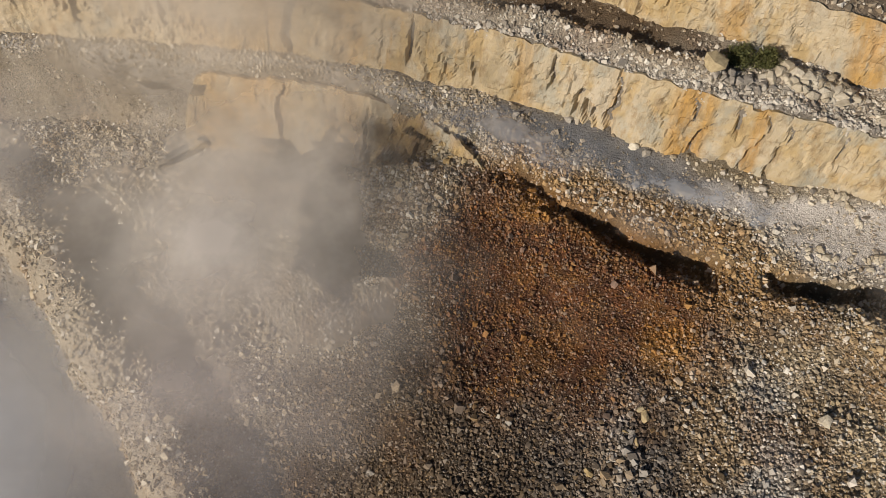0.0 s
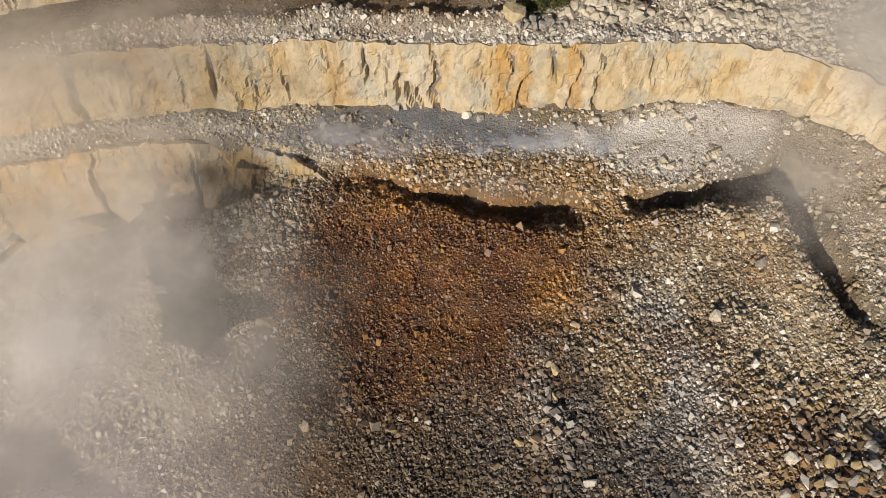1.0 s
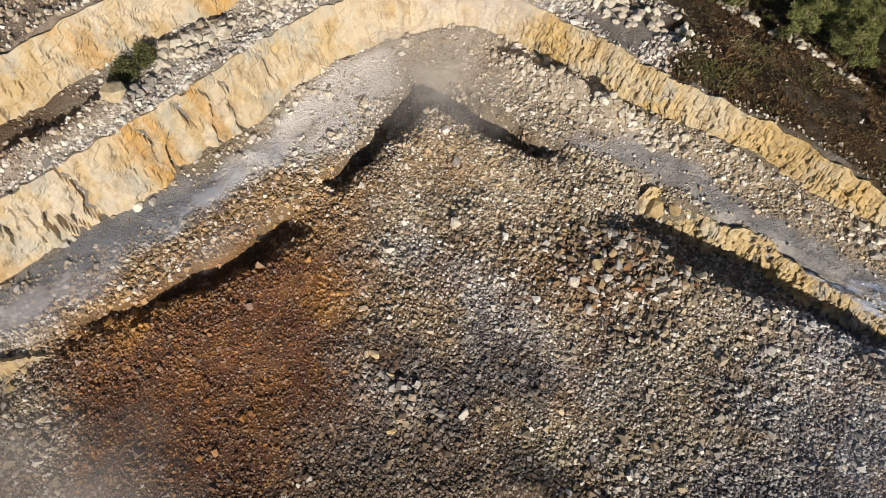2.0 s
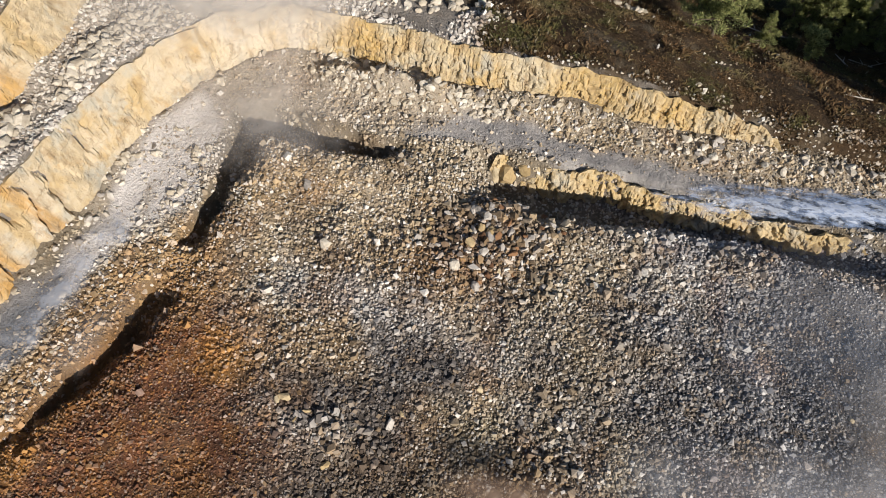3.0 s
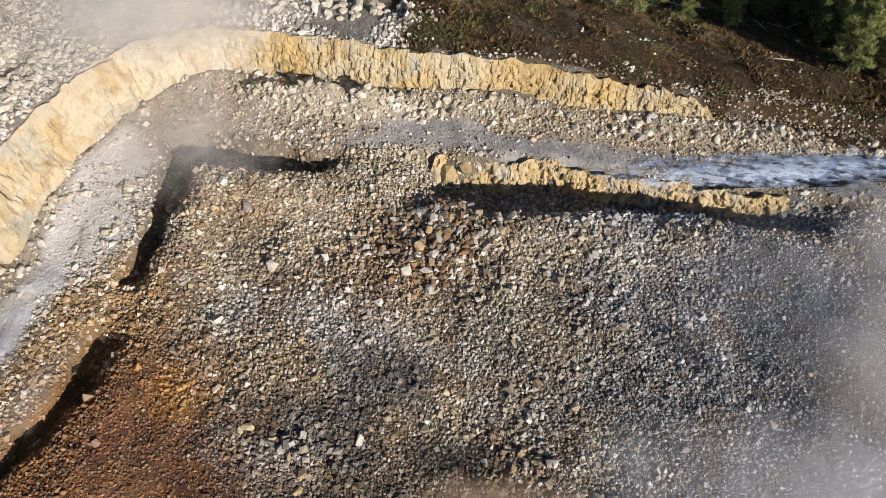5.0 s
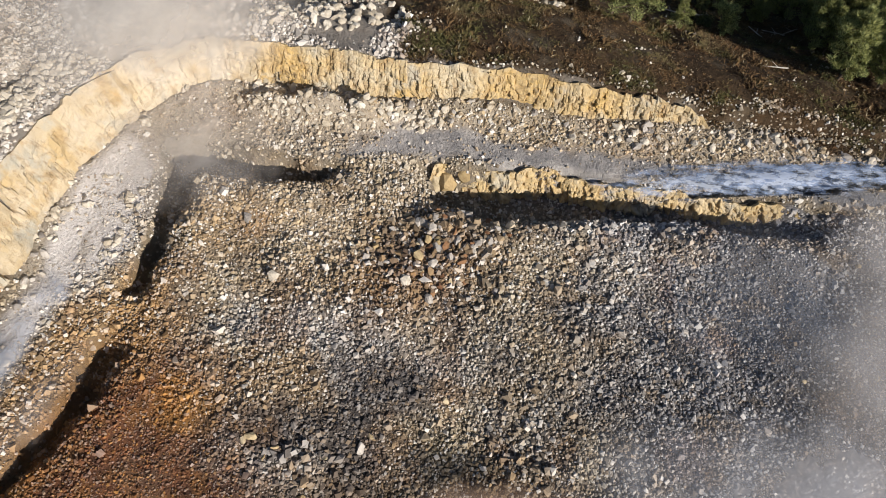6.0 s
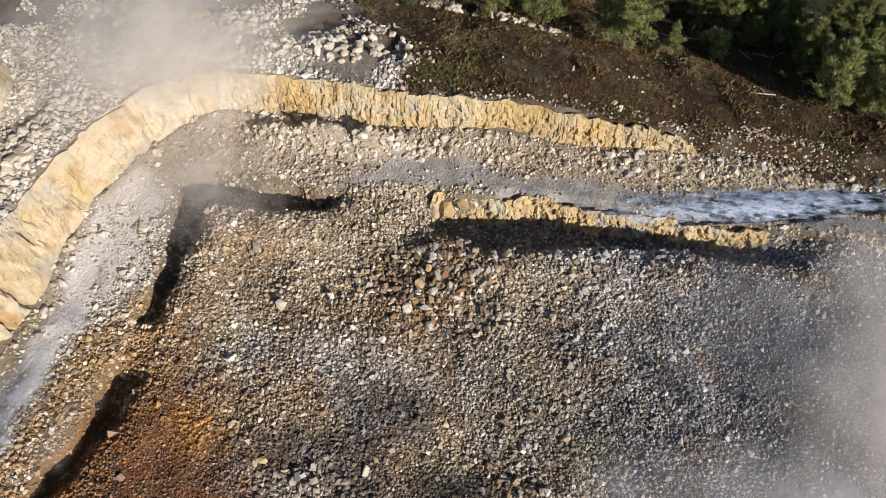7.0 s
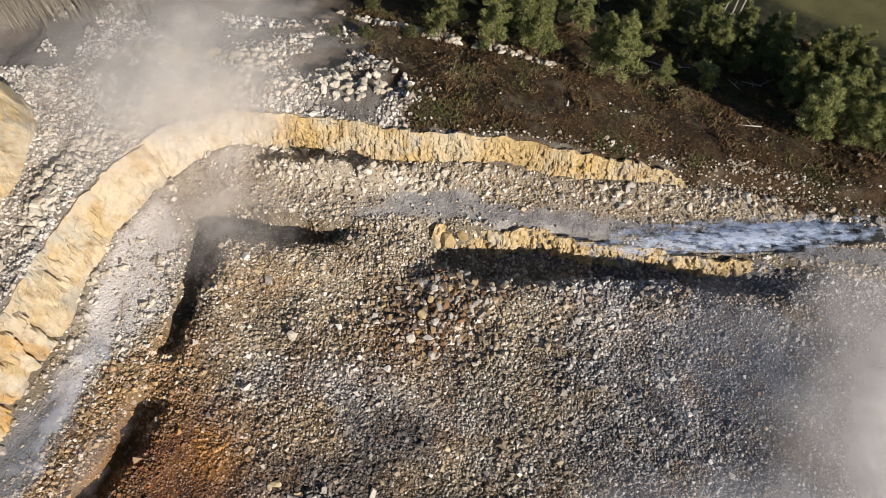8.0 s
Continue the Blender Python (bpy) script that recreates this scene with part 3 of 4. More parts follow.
def scatter_stones(name, x, y, size, material, sink=0.2, chip=0.26):
    """Many loose stones on the ground as one mesh: blocks, and sharp chips below the chip size."""
    z = heights(x, y)
    zone = zones(x, y)
    verts, faces, tags, base = [], [], [], 0
    kind = np.where(size < chip, len(SHAPES) + rng.integers(0, len(CHIPS), len(x)), rng.integers(0, len(SHAPES), len(x)))
    for k, (v, f) in enumerate(SHAPES + CHIPS):
        pick = np.nonzero(kind == k)[0]
        if not len(pick):
            continue
        r = turns(len(pick), 0.9)
        w = np.einsum("nij,vj->nvi", r, v) * size[pick, None, None]
        w += np.stack([x[pick], y[pick], z[pick] + size[pick] * (0.3 - sink)], 1)[:, None, :]
        verts.append(w.reshape(-1, 3))
        faces.append((f[None] + base + (np.arange(len(pick)) * len(v))[:, None, None]).reshape(-1, 3))
        tags.append(np.repeat(zone[pick], len(v), axis=0))
        base += len(pick) * len(v)
    return mesh_of(name, np.concatenate(verts), np.concatenate(faces), material, np.concatenate(tags))


def stone_meshes(material, shapes):
    return [mesh_of("stone", v, f, material) for v, f in shapes]


# ---- the ground: one sheet to the horizon ----
def sheet_axis(a, b, step, reach):
    mid = np.arange(a, b + 1e-6, step)
    grow = np.cumsum(step * 1.28 ** np.arange(1, 60))
    grow = grow[grow < reach]
    return np.concatenate([a - grow[::-1], mid, b + grow])


gx, gy = sheet_axis(-58, 92, 0.36, 1500), sheet_axis(-58, 66, 0.36, 1500)
GX, GY = (v.ravel() for v in np.meshgrid(gx, gy, indexing="ij"))
GZ = heights(GX, GY)
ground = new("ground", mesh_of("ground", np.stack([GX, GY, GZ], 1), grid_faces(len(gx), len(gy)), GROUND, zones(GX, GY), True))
tagged(ground, "quarry floor and hillside of broken grey-brown rock", "ground", kind="structure")


# ---- rock walls ----
def slab_relief(S, Z, V, X, seed, fissures, skew):
    """Rough upright slabs with a few open fissures between them and crumbled stretches."""
    S = S + skew * np.clip(X / 20, -1.5, 1.6) * (Z - 4)
    ws = S + 0.7 * vnoise(S / 2.5, Z / 3.0, seed + 1) + 0.2 * vnoise(S / 0.8, Z / 0.9, seed + 9)
    wz = Z + 0.9 * vnoise(S / 3, Z / 3, seed + 10)
    wide = ws / 3.3 + 0.4 * lattice(np.floor(ws / 9.9), 0 * S, seed)
    col = np.floor(wide)
    d = 0.12 * lattice(col, 0 * S, seed + 3) + 0.2 * lattice(col, np.floor(wz / 3.3 + lattice(col, 0 * S, seed + 2)), seed + 4)
    d = d + 0.5 * fbm(S / 7, Z / 9, seed + 5, 4) + 0.07 * fbm(S / 0.8, Z / 1.0, seed + 6, 2)
    crumbled = ss(0.05, 0.4, fbm(S / 5, Z / 3.5, seed + 11, 3) + 0.7 * ss(0.55, 0.95, V))
    d = d + 0.9 * ss(0.7, 1.0, V) * (0.5 + 0.5 * vnoise(S / 6, 0 * S, seed + 13)) + 0.12 * fbm(ws / 1.6, wz / 1.2, seed + 14, 3)
    d = d + crumbled * (0.22 * lattice(np.floor(ws / 0.8), np.floor(wz / 0.9), seed + 12) + 0.3 * ss(0.3, 0.7, vnoise(ws / 0.7, Z / 1.8, seed + 7)))
    for at, half, low, high in fissures:
        d = d + 1.1 * ss(half, 0.3 * half, np.abs(ws - at + 0.25 * vnoise(Z / 1.5, 0 * Z, seed + int(at)))) * ss(low - 0.6, low + 0.4, Z) * ss(high + 0.6, high - 0.4, Z)
    return np.clip(d, -0.9, 1.3)


def block_relief(S, Z, seed, cell):
    """Broken beds of upright blocks, stepping back unevenly, with open joints between them."""
    ws = S + 0.4 * vnoise(S / 1.7, Z / 1.4, seed + 1) + 0.1 * vnoise(S / 0.5, Z / 0.6, seed + 9)
    wz = Z + 0.45 * vnoise(S / 3.0, Z / 2.6, seed + 2) + 0.12 * vnoise(S / 0.6, Z / 0.6, seed + 10)
    row = wz / (1.1 * cell)
    bed = np.floor(row)
    col = ws / (1.05 * cell) + 0.5 * lattice(0 * bed, bed, seed) + 0.3 * vnoise(ws / (2.3 * cell), bed, seed + 12)
    d = 0.34 * lattice(np.floor(col), bed, seed + 3) + 0.16 * lattice(np.floor(2 * col), np.floor(2 * row), seed + 4)
    edge = np.minimum(np.abs(col - np.round(col)) * 1.05, 1.3 * np.abs(row - np.round(row)))
    d = d + 0.3 * ss(0.16, 0.03, edge) * (0.6 + 0.4 * lattice(np.floor(col), bed, seed + 7))
    d = d + 0.45 * fbm(S / 5, Z / 7, seed + 5, 3) + 0.14 * fbm(S / 0.6, Z / 0.6, seed + 6, 2)
    return np.clip(d, -1.1, 1.1)


def rock_wall(name, line, start, end, side, foot_z, height, lean, material, seed, label, ahead=0.35, cell=0.0, fissures=(), taper=(0, 0), step=0.22, rows=40, skew=0.0, relief=1.0, gaps=0.0):
    """A blasted rock wall along a stretch of a line: side 1 rises to its right, -1 to its left; cell 0 is slabs, else blocks."""
    s0, s1 = sorted((line.s_of(*start), line.s_of(*end)))
    s = np.arange(s0, s1, step)
    k = s / line.step
    p = np.stack([np.interp(k, np.arange(len(line.p)), line.p[:, n]) for n in (0, 1)], 1)
    nrm = side * np.stack([np.interp(k, np.arange(len(line.p)), line.right[:, n]) for n in (0, 1)], 1)
    hs, zs = height(s), foot_z(s)
    for far, reach in ((s - s0, taper[0]), (s1 - s, taper[1])):
        if reach:
            hs = hs * (0.05 + 0.95 * ss(0, reach, far + 0.2 * reach * vnoise(s / 1.6, 0 * s, seed + 15) + 0.07 * reach * vnoise(s / 0.5, 0 * s, seed + 18)))
    hs = hs * (1 - gaps * ss(0.2, -0.3, fbm(s / 4, 0 * s, seed + 17, 2)))
    v = np.linspace(0, 1, rows)
    S, V = np.meshgrid(s, v, indexing="ij")
    H = hs[:, None] * np.ones_like(V)
    Z = zs[:, None] - 0.7 + V * (H + 0.8)
    at = [(line.s_of(x, y), half, low, high) for x, y, half, low, high in fissures]
    d = block_relief(S, Z, seed, cell) if cell else slab_relief(S, Z, V, p[:, 0, None] + 0 * V, seed, at, skew)
    back_off = lean * V * H - ahead + relief * d * np.minimum(1, H / 3) * (0.35 + 0.65 * np.sin(np.pi * np.clip(V * 1.1, 0, 1)))
    edge = np.clip(np.minimum(S - s0 + 99 * (taper[0] > 0), s1 - S + 99 * (taper[1] > 0)) / 2.5, 0, 1)
    back_off = back_off + (1 - edge) * 1.6
    rag = 0.3 * vnoise(S / 1.3, V * 0, seed + 8) + 0.35 * lattice(np.floor(S / 0.9 + 0.4 * vnoise(S, V * 0, seed)), 0 * S, seed + 14) * ss(-0.3, 0.4, vnoise(S / 5, 0 * S, seed + 16))
    Z = Z + rag * V - (1 - edge) * 1.1 * V
    over = V > 1 - 0.5 / rows
    back_off = np.where(over, back_off + 0.4, back_off)
    Z = np.where(over, Z - 0.4, Z)
    X = p[:, 0, None] + nrm[:, 0, None] * back_off
    Y = p[:, 1, None] + nrm[:, 1, None] * back_off
    me = mesh_of(name, np.stack([X, Y, Z], -1).reshape(-1, 3), grid_faces(len(s), rows), material)
    return tagged(new(name, me), label, "rock face", kind="structure")


wall_h = lambda s: np.interp(s, WALL_S, WALL_H) + 0.3
zero = lambda s: np.full(len(s), 0.3)
CLEFTS = [(-21, 53, 0.35, 0, 9), (-8, 51, 0.25, 3, 9), (6.2, 47.7, 0.25, 4, 8), (9.7, 46.5, 0.5, 2, 5), (10.6, 46.2, 0.3, 1, 4), (12.5, 45.5, 0.4, 0, 9),
          (21, 42.9, 0.3, 0, 5.5), (19.6, 43.3, 0.22, 5, 9), (23.4, 42.3, 0.5, 5, 8), (28.4, 41.2, 0.28, 1, 7), (26.2, 41.8, 0.25, 0, 9), (33.5, 40.3, 0.25, 4, 8)]
rock_wall("wall_north", foot, (-70, 54), (50, 33.2), -1, zero, wall_h, 0.20, WALL, 1000, "tall blasted ochre and cream rock face with rust streaks", fissures=CLEFTS, skew=0.03)
rock_wall("wall_corner", foot, (43, 37.8), (53.6, 19), -1, zero, wall_h, 0.3, WALL_PALE, 1100, "dusty cream rock face at the quarry corner", cell=1.5, step=0.14, rows=50, relief=0.65)
rock_wall("wall_east", foot, (53.8, 25), (49.2, -33), -1, zero, wall_h, 0.36, WALL_YELLOW, 1200, "low jagged yellow rock face under the heath", cell=0.8, taper=(0, 11), step=0.1, rows=56, relief=0.85)
rock_wall("wall_back", back, (-60, 60), (57, 54), -1, lambda s: np.full(len(s), 8.3), lambda s: np.full(len(s), 5.6), 0.25, WALL_UPPER, 1300, "upper weathered ochre rock face behind the bench", skew=0.2)
drop_h = lambda s: np.clip(0.5 - np.interp(s, TRENCH_S, TRENCH_Z), 0.3, 9)
rock_wall("wall_west", lip, (-36, 51.4), (-9.5, 48), -1, lambda s: np.interp(s, TRENCH_S, TRENCH_Z) - 0.4, lambda s: drop_h(s) + 0.3, 0.42, WALL, 1400, "cream rock face below the haul road", ahead=4.3, fissures=[(-12, 49, 0.3, -7, -1), (-22, 50.8, 0.3, -8, 0), (-8, 47.5, 0.5, -6, 0)], taper=(5, 0), relief=0.9)
rock_wall("wall_roadside", lip, (44.2, 3.6), (40.6, -40), -1, lambda s: np.interp(s, TRENCH_S, TRENCH_Z), lambda s: drop_h(s) - 0.25, 0.36, WALL_ROAD, 1500, "short broken yellow rock face below the road edge", ahead=1.3, cell=0.75, taper=(1.5, 8), step=0.11, rows=44, gaps=0.15, relief=1.25)
rock_wall("wall_west_end", lip, (-11.5, 48.8), (4.5, 40.5), -1, lambda s: np.interp(s, TRENCH_S, TRENCH_Z) - 0.6, lambda s: drop_h(s) + 0.4, 0.62, WALL_BROWN, 1600, "crumbling brown rock slope at the end of the west face", ahead=3.6, cell=1.1, taper=(0.6, 6), relief=1.5)


# ---- broken rock of the blast ----
def spread(n, x0, x1, y0, y1, keep):
    """Random places in a rectangle where keep(x, y) exceeds a random number."""
    x, y = rng.uniform(x0, x1, n), rng.uniform(y0, y1, n)
    ok = keep(x, y) > rng.uniform(0, 1, n)
    return x[ok], y[ok]


def on_muck(x, y):
    d, s = lip.near(x, y)
    w, g = np.interp(s, TRENCH_S, TRENCH_W), np.interp(s, TRENCH_S, TRENCH_G)
    inside = ss(-0.4, 0.4, d - w * g + 1.4)
    dr = ridge.near(x, y)[0]
    return inside * np.where(dr < -4, 1.0, 0.4 * (dr < 1)) * (0.35 + 0.65 * ss(-22, -2, x))


def coarse(x, y):
    """Where the rubble is coarser."""
    c = 0.62 * ss(1.25, 0.4, np.hypot((x - 33) / 6.5, (y - 1.5) / 8.5)) + 0.28 * ss(1.3, 0.3, np.hypot((x - 13) / 3.2, (y - 13) / 8.0)) + 0.3 * ss(1.2, 0.5, np.hypot((x - 35) / 4, (y + 18) / 8))
    return np.clip(c + 0.3 * ss(0.1, 0.6, fbm(x / 6, y / 6, 91, 3)), 0, 1)


muck = tagged(new("muck_pile"), "heap of freshly blasted grey and rust-brown rock on the quarry floor", "rubble heap")
sx, sy = spread(345000, -42, 46, -52, 52, lambda x, y: on_muck(x, y) * (1 - 0.12 * zone_rust(x, y)) * (0.45 + 0.55 * ss(-34, -24, y)) * ((x > -16) | (y > 2)) * (x - y > -85))
size = np.exp(rng.normal(np.log(0.215), 0.44, len(sx))) * (1 + 1.0 * coarse(sx, sy)) * (1 - 0.36 * zone_rust(sx, sy)) * (1 - 0.22 * ss(-14, -26, sy))
rubble = part("rubble", scatter_stones("rubble", sx, sy, np.clip(size, 0.12, 1.1), ROCK, 0.1), muck)
tagged(rubble, "angular fragments of broken rock", kind="stuff")

GREY, CREAM, RUST, YELLOW = (stone_meshes(m, BIG_SHAPES) for m in (STONE_GREY, STONE_CREAM, STONE_RUST, STONE_YELLOW))


def stone(parent, x, y, d, meshes, name="stone", sink=0.18):
    z = float(heights(np.array([x]), np.array([y]))[0])
    m = Matrix.LocRotScale((x, y, z + d * (0.3 - sink)), Euler((rng.normal(0, 0.4), rng.normal(0, 0.4), rng.uniform(0, 6.28))),
                           (d * rng.uniform(0.85, 1.25), d * rng.uniform(0.8, 1.1), d * rng.uniform(0.75, 1.1)))
    return part(name, meshes[int(rng.integers(len(meshes)))], parent, "", m)


def boulder_share(x, y):
    """Where single large blocks lie on the muck: beside the roadside trench, on the near slope, and a few elsewhere."""
    by_trench = ss(1.25, 0.3, np.hypot((x - 34) / 5.5, (y - 1) / 6.5))
    slope = ss(1.3, 0.3, np.hypot((x - 13) / 3.0, (y - 12.5) / 8.0))
    return on_muck(x, y) * (0.012 + 1.0 * by_trench + 0.3 * slope) * ss(10, 16, np.hypot(x, y))


bx, by = spread(5200, -10, 44, -40, 42, boulder_share)
for x, y in list(zip(bx, by))[:290]:
    rust = zone_rust(np.array([x]), np.array([y]))[0]
    by_trench = math.hypot((x - 34) / 6.5, (y - 1) / 7.5) < 1
    d = float(np.clip(np.exp(rng.normal(np.log(0.78 if by_trench else 0.66), 0.3)), 0.45, 1.4) * (1 - 0.3 * rust))
    pick = rng.random()
    kinds = RUST if rust > 0.5 or (by_trench and pick < 0.3) else YELLOW if by_trench and pick < 0.55 else YELLOW if pick < 0.25 else CREAM if pick < 0.35 and not by_trench else GREY
    stone(muck, x, y, d, kinds, "stone", 0.06 if by_trench else 0.16)
stone(muck, 29.6, 4.3, 1.5, CREAM)


# ---- loose rock along the road, at the wall's foot and on the bench ----
def strewn(name, label, n, box, keep, low, high, spread_log=0.4):
    x, y = spread(n, *box, keep)
    d = np.clip(np.exp(rng.normal(np.log(low), spread_log, len(x))), 0.12, high)
    ob = new(name, scatter_stones(name, x, y, d, ROCK))
    return tagged(ob, label, "rubble", kind="stuff")


def off_road(x, y):
    z = zones(x, y)
    return (1 - 0.93 * z[:, 0]) * (1 - 0.8 * z[:, 1]) * (foot.near(x, y)[0] > 0) * (lip.near(x, y)[0] < -0.3) * ss(-14, 2, x) * (1 - 0.65 * ss(1.3, 0.6, np.hypot((x - 44) / 10, (y - 30) / 9)))


talus = tagged(new("talus"), "crumbled tan rock between the haul road and the quarry wall", "rubble heap")
tx, ty = spread(120000, -16, 56, -52, 54, lambda x, y: off_road(x, y) * (0.5 + 0.5 * ss(28, 40, x)))
td = np.clip(np.exp(rng.normal(np.log(0.235), 0.5, len(tx))), 0.12, 0.7)
tagged(part("rubble", scatter_stones("rubble", tx, ty, td, ROCK), talus), "small tan fragments of rock", kind="stuff")
tx, ty = spread(40000, -8, 56, -50, 52, lambda x, y: off_road(x, y) * ss(3.5, 2.0, foot.near(x, y)[0]))
for x, y in list(zip(tx, ty))[:130]:
    stone(talus, x, y, float(rng.uniform(0.6, 1.15)), CREAM if rng.random() < 0.6 else GREY)
strewn("road_spill", "small stones spilt over the haul road", 24000, (-20, 52, -50, 50), lambda x, y: (1 - 0.9 * ss(38, 42, x)) * (lip.near(x, y)[0] < 0.6) * (lip.near(x, y)[0] > -9) * (foot.near(x, y)[0] > 0.5) * ss(-0.15, 0.5, fbm(x / 5, y / 5, 93, 3)), 0.22, 0.6)
strewn("bench_rubble", "pale rubble strewn over the upper bench", 30000, (-25, 60, 36, 58), lambda x, y: (foot.near(x, y)[0] < -1.4) * (back.near(x, y)[0] > -0.5) * np.maximum(0.12 + 0.88 * ss(18, 30, x), ss(-5.2, -3.6, foot.near(x, y)[0])), 0.3, 1.0)
strewn("brow_rubble", "crumbling stones along the brow of the rock faces", 150000, (-30, 58, -60, 56), lambda x, y: ss(-0.7, -1.3, foot.near(x, y)[0] - 1.2 * ss(-18, -26, y)) * ss(-4.0, -2.2, foot.near(x, y)[0] + 0.8 * fbm(x / 3, y / 3, 94, 2)) * (0.35 + 0.65 * ss(-10, 5, x)) * (1 - 0.75 * ss(48, 52, x) * ss(26, 18, y)) * (1 - 0.85 * ss(-24, -32, y)), 0.27, 0.8)
strewn("west_rubble", "dusty rubble at the foot of the west rock face", 34000, (-62, 2, 26, 53), lambda x, y: ss(3.8, 4.6, lip.near(x, y)[0] + 4.6 * ss(-33, -36, x)) * ss(22, 12, lip.near(x, y)[0]) * ss(1, -9, x) * (0.3 + 0.7 * ss(-0.2, 0.3, fbm(x / 4, y / 4, 92, 2))), 0.28, 1.0, 0.5)
strewn("upper_rubble", "brown soil and stones above the upper rock face", 16000, (-25, 66, 44, 72), lambda x, y: ss(-1.0, -1.8, back.near(x, y)[0]) * ss(-14, -6, back.near(x, y)[0]), 0.34, 0.9, 0.45)
strewn("lip_rubble", "dusty stones along the edge of the west haul road", 12000, (-55, 2, 40, 54), lambda x, y: ss(-3.0, -1.8, lip.near(x, y)[0]) * ss(1.4, 0.6, lip.near(x, y)[0]), 0.27, 0.8)
strewn("west_road_stones", "small stones strewn on the west haul road", 3000, (-55, 2, 40, 56), lambda x, y: (lip.near(x, y)[0] < -1) * (foot.near(x, y)[0] > 0) * ss(-0.1, 0.5, fbm(x / 4, y / 4, 87, 2)), 0.2, 0.6)
strewn("slope_rubble", "yellowish stones on the slope where the east face runs out", 6000, (47, 58, -58, -22), lambda x, y: ss(-46, -38, y) * ss(0.6, 0.0, foot.near(x, y)[0]) * ss(-3.4, -1.2, foot.near(x, y)[0] + 1.5 * fbm(x / 3, y / 3, 86, 2)), 0.24, 0.6)
strewn("ridge_rubble", "dusty tan rubble on the ridge above the pit", 26000, (-60, -8, -14, 48), lambda x, y: ss(6, 3, np.abs(ridge.near(x, y)[0] + 1)) * (0.3 + 0.7 * ss(-0.2, 0.3, fbm(x / 4, y / 4, 88, 2))), 0.36, 1.2, 0.45)
strewn("heath_stones", "small pale stones lying in the heath", 800, (48, 82, -50, 20), lambda x, y: zones(x, y)[:, 1] * ss(0.0, 0.6, fbm(x / 5, y / 5, 98, 3)), 0.28, 0.7)
strewn("hilltop_rubble", "scattered pale rubble on the hilltop", 22000, (54, 78, 2, 52), lambda x, y: (foot.near(x, y)[0] < -2) * ss(-0.3, 0.5, fbm(x / 6, y / 6, 95, 3) + 0.25 * ss(10, 24, y)) * (1 - 0.9 * zones(x, y)[:, 1]), 0.3, 1.2, 0.5)


def by_lip(x, y):
    d, s = lip.near(x, y)
    w, g = np.interp(s, TRENCH_S, TRENCH_W), np.interp(s, TRENCH_S, TRENCH_G)
    return np.maximum(ss(-2.6 + 1.7 * ss(38, 42, x), -0.1, d), ss(-6.5, -4.5, d) * ss(33, 27, x) * ss(20, 28, y)) * ss(w, w - 1.5, d) * (0.55 + 0.45 * ss(-0.2, 0.4, fbm(x / 3, y / 3, 96, 2))) * ss(-9, -4, x)


strewn("edge_rubble", "loose blocks along the road edge and in the trench below it", 150000, (-10, 50, -50, 50), by_lip, 0.235, 0.8, 0.5)


def boulder_pile(label, n, cx, cy, rx, ry, low, high, meshes, angle=0.0):
    pile = tagged(new("boulder_pile"), label, "boulder pile", group="boulder piles")
    ca, sa = math.cos(angle), math.sin(angle)
    for _ in range(n):
        a, r = rng.uniform(0, 6.28), math.sqrt(rng.uniform(0, 1))
        u, v = rx * r * math.cos(a), ry * r * math.sin(a)
        stone(pile, cx + u * ca - v * sa, cy + u * sa + v * ca, float(rng.uniform(low, high) * (1.15 - 0.4 * r)), meshes, "boulder", 0.1)
    return pile


boulder_pile("heap of pale grey boulders at the foot of the corner wall", 210, 49.9, 12.5, 10.8, 2.1, 0.4, 1.15, CREAM, radians(86))
boulder_pile("heap of cream boulders on the upper bench", 130, 43.5, 42.8, 7.5, 1.7, 0.7, 1.5, CREAM, radians(-6))
boulder_pile("heap of large pale boulders on the upper bench", 75, 30.8, 46.6, 5.0, 1.7, 0.8, 1.9, CREAM, radians(-12))
boulder_pile("white boulders scattered on the hilltop", 75, 61.5, 13.5, 7, 4.0, 0.35, 1.5, CREAM, radians(100))
boulder_pile("white boulders on the hilltop by the dust", 60, 65.5, 28, 6, 2.5, 0.7, 1.8, CREAM, radians(95))
boulder_pile("dark broken blocks beside the bench bush", 45, 23.5, 46.6, 3.2, 1.2, 0.6, 1.4, GREY, radians(-15))
boulder_pile("row of white stones along the edge of the wood", 150, 75.2, 2.4, 17, 0.9, 0.5, 1.3, CREAM, radians(68.4))
boulder_pile("yellow broken outcrop on the hilltop", 70, 65.3, 35, 5.5, 1.2, 0.9, 2.2, YELLOW, radians(92))
boulder_pile("white boulders strewn on the hilltop slope", 60, 61.0, 19, 5, 2.5, 0.5, 1.3, CREAM, radians(110))
boulder_pile("large pale boulders on the bench under the dust", 55, 48.5, 40.5, 4.5, 2.2, 0.5, 1.3, CREAM, radians(-40))
boulder_pile("leaning tan blocks where the west wall breaks off", 45, -4.0, 44.2, 4.6, 2.0, 0.5, 1.3, YELLOW, radians(-30))


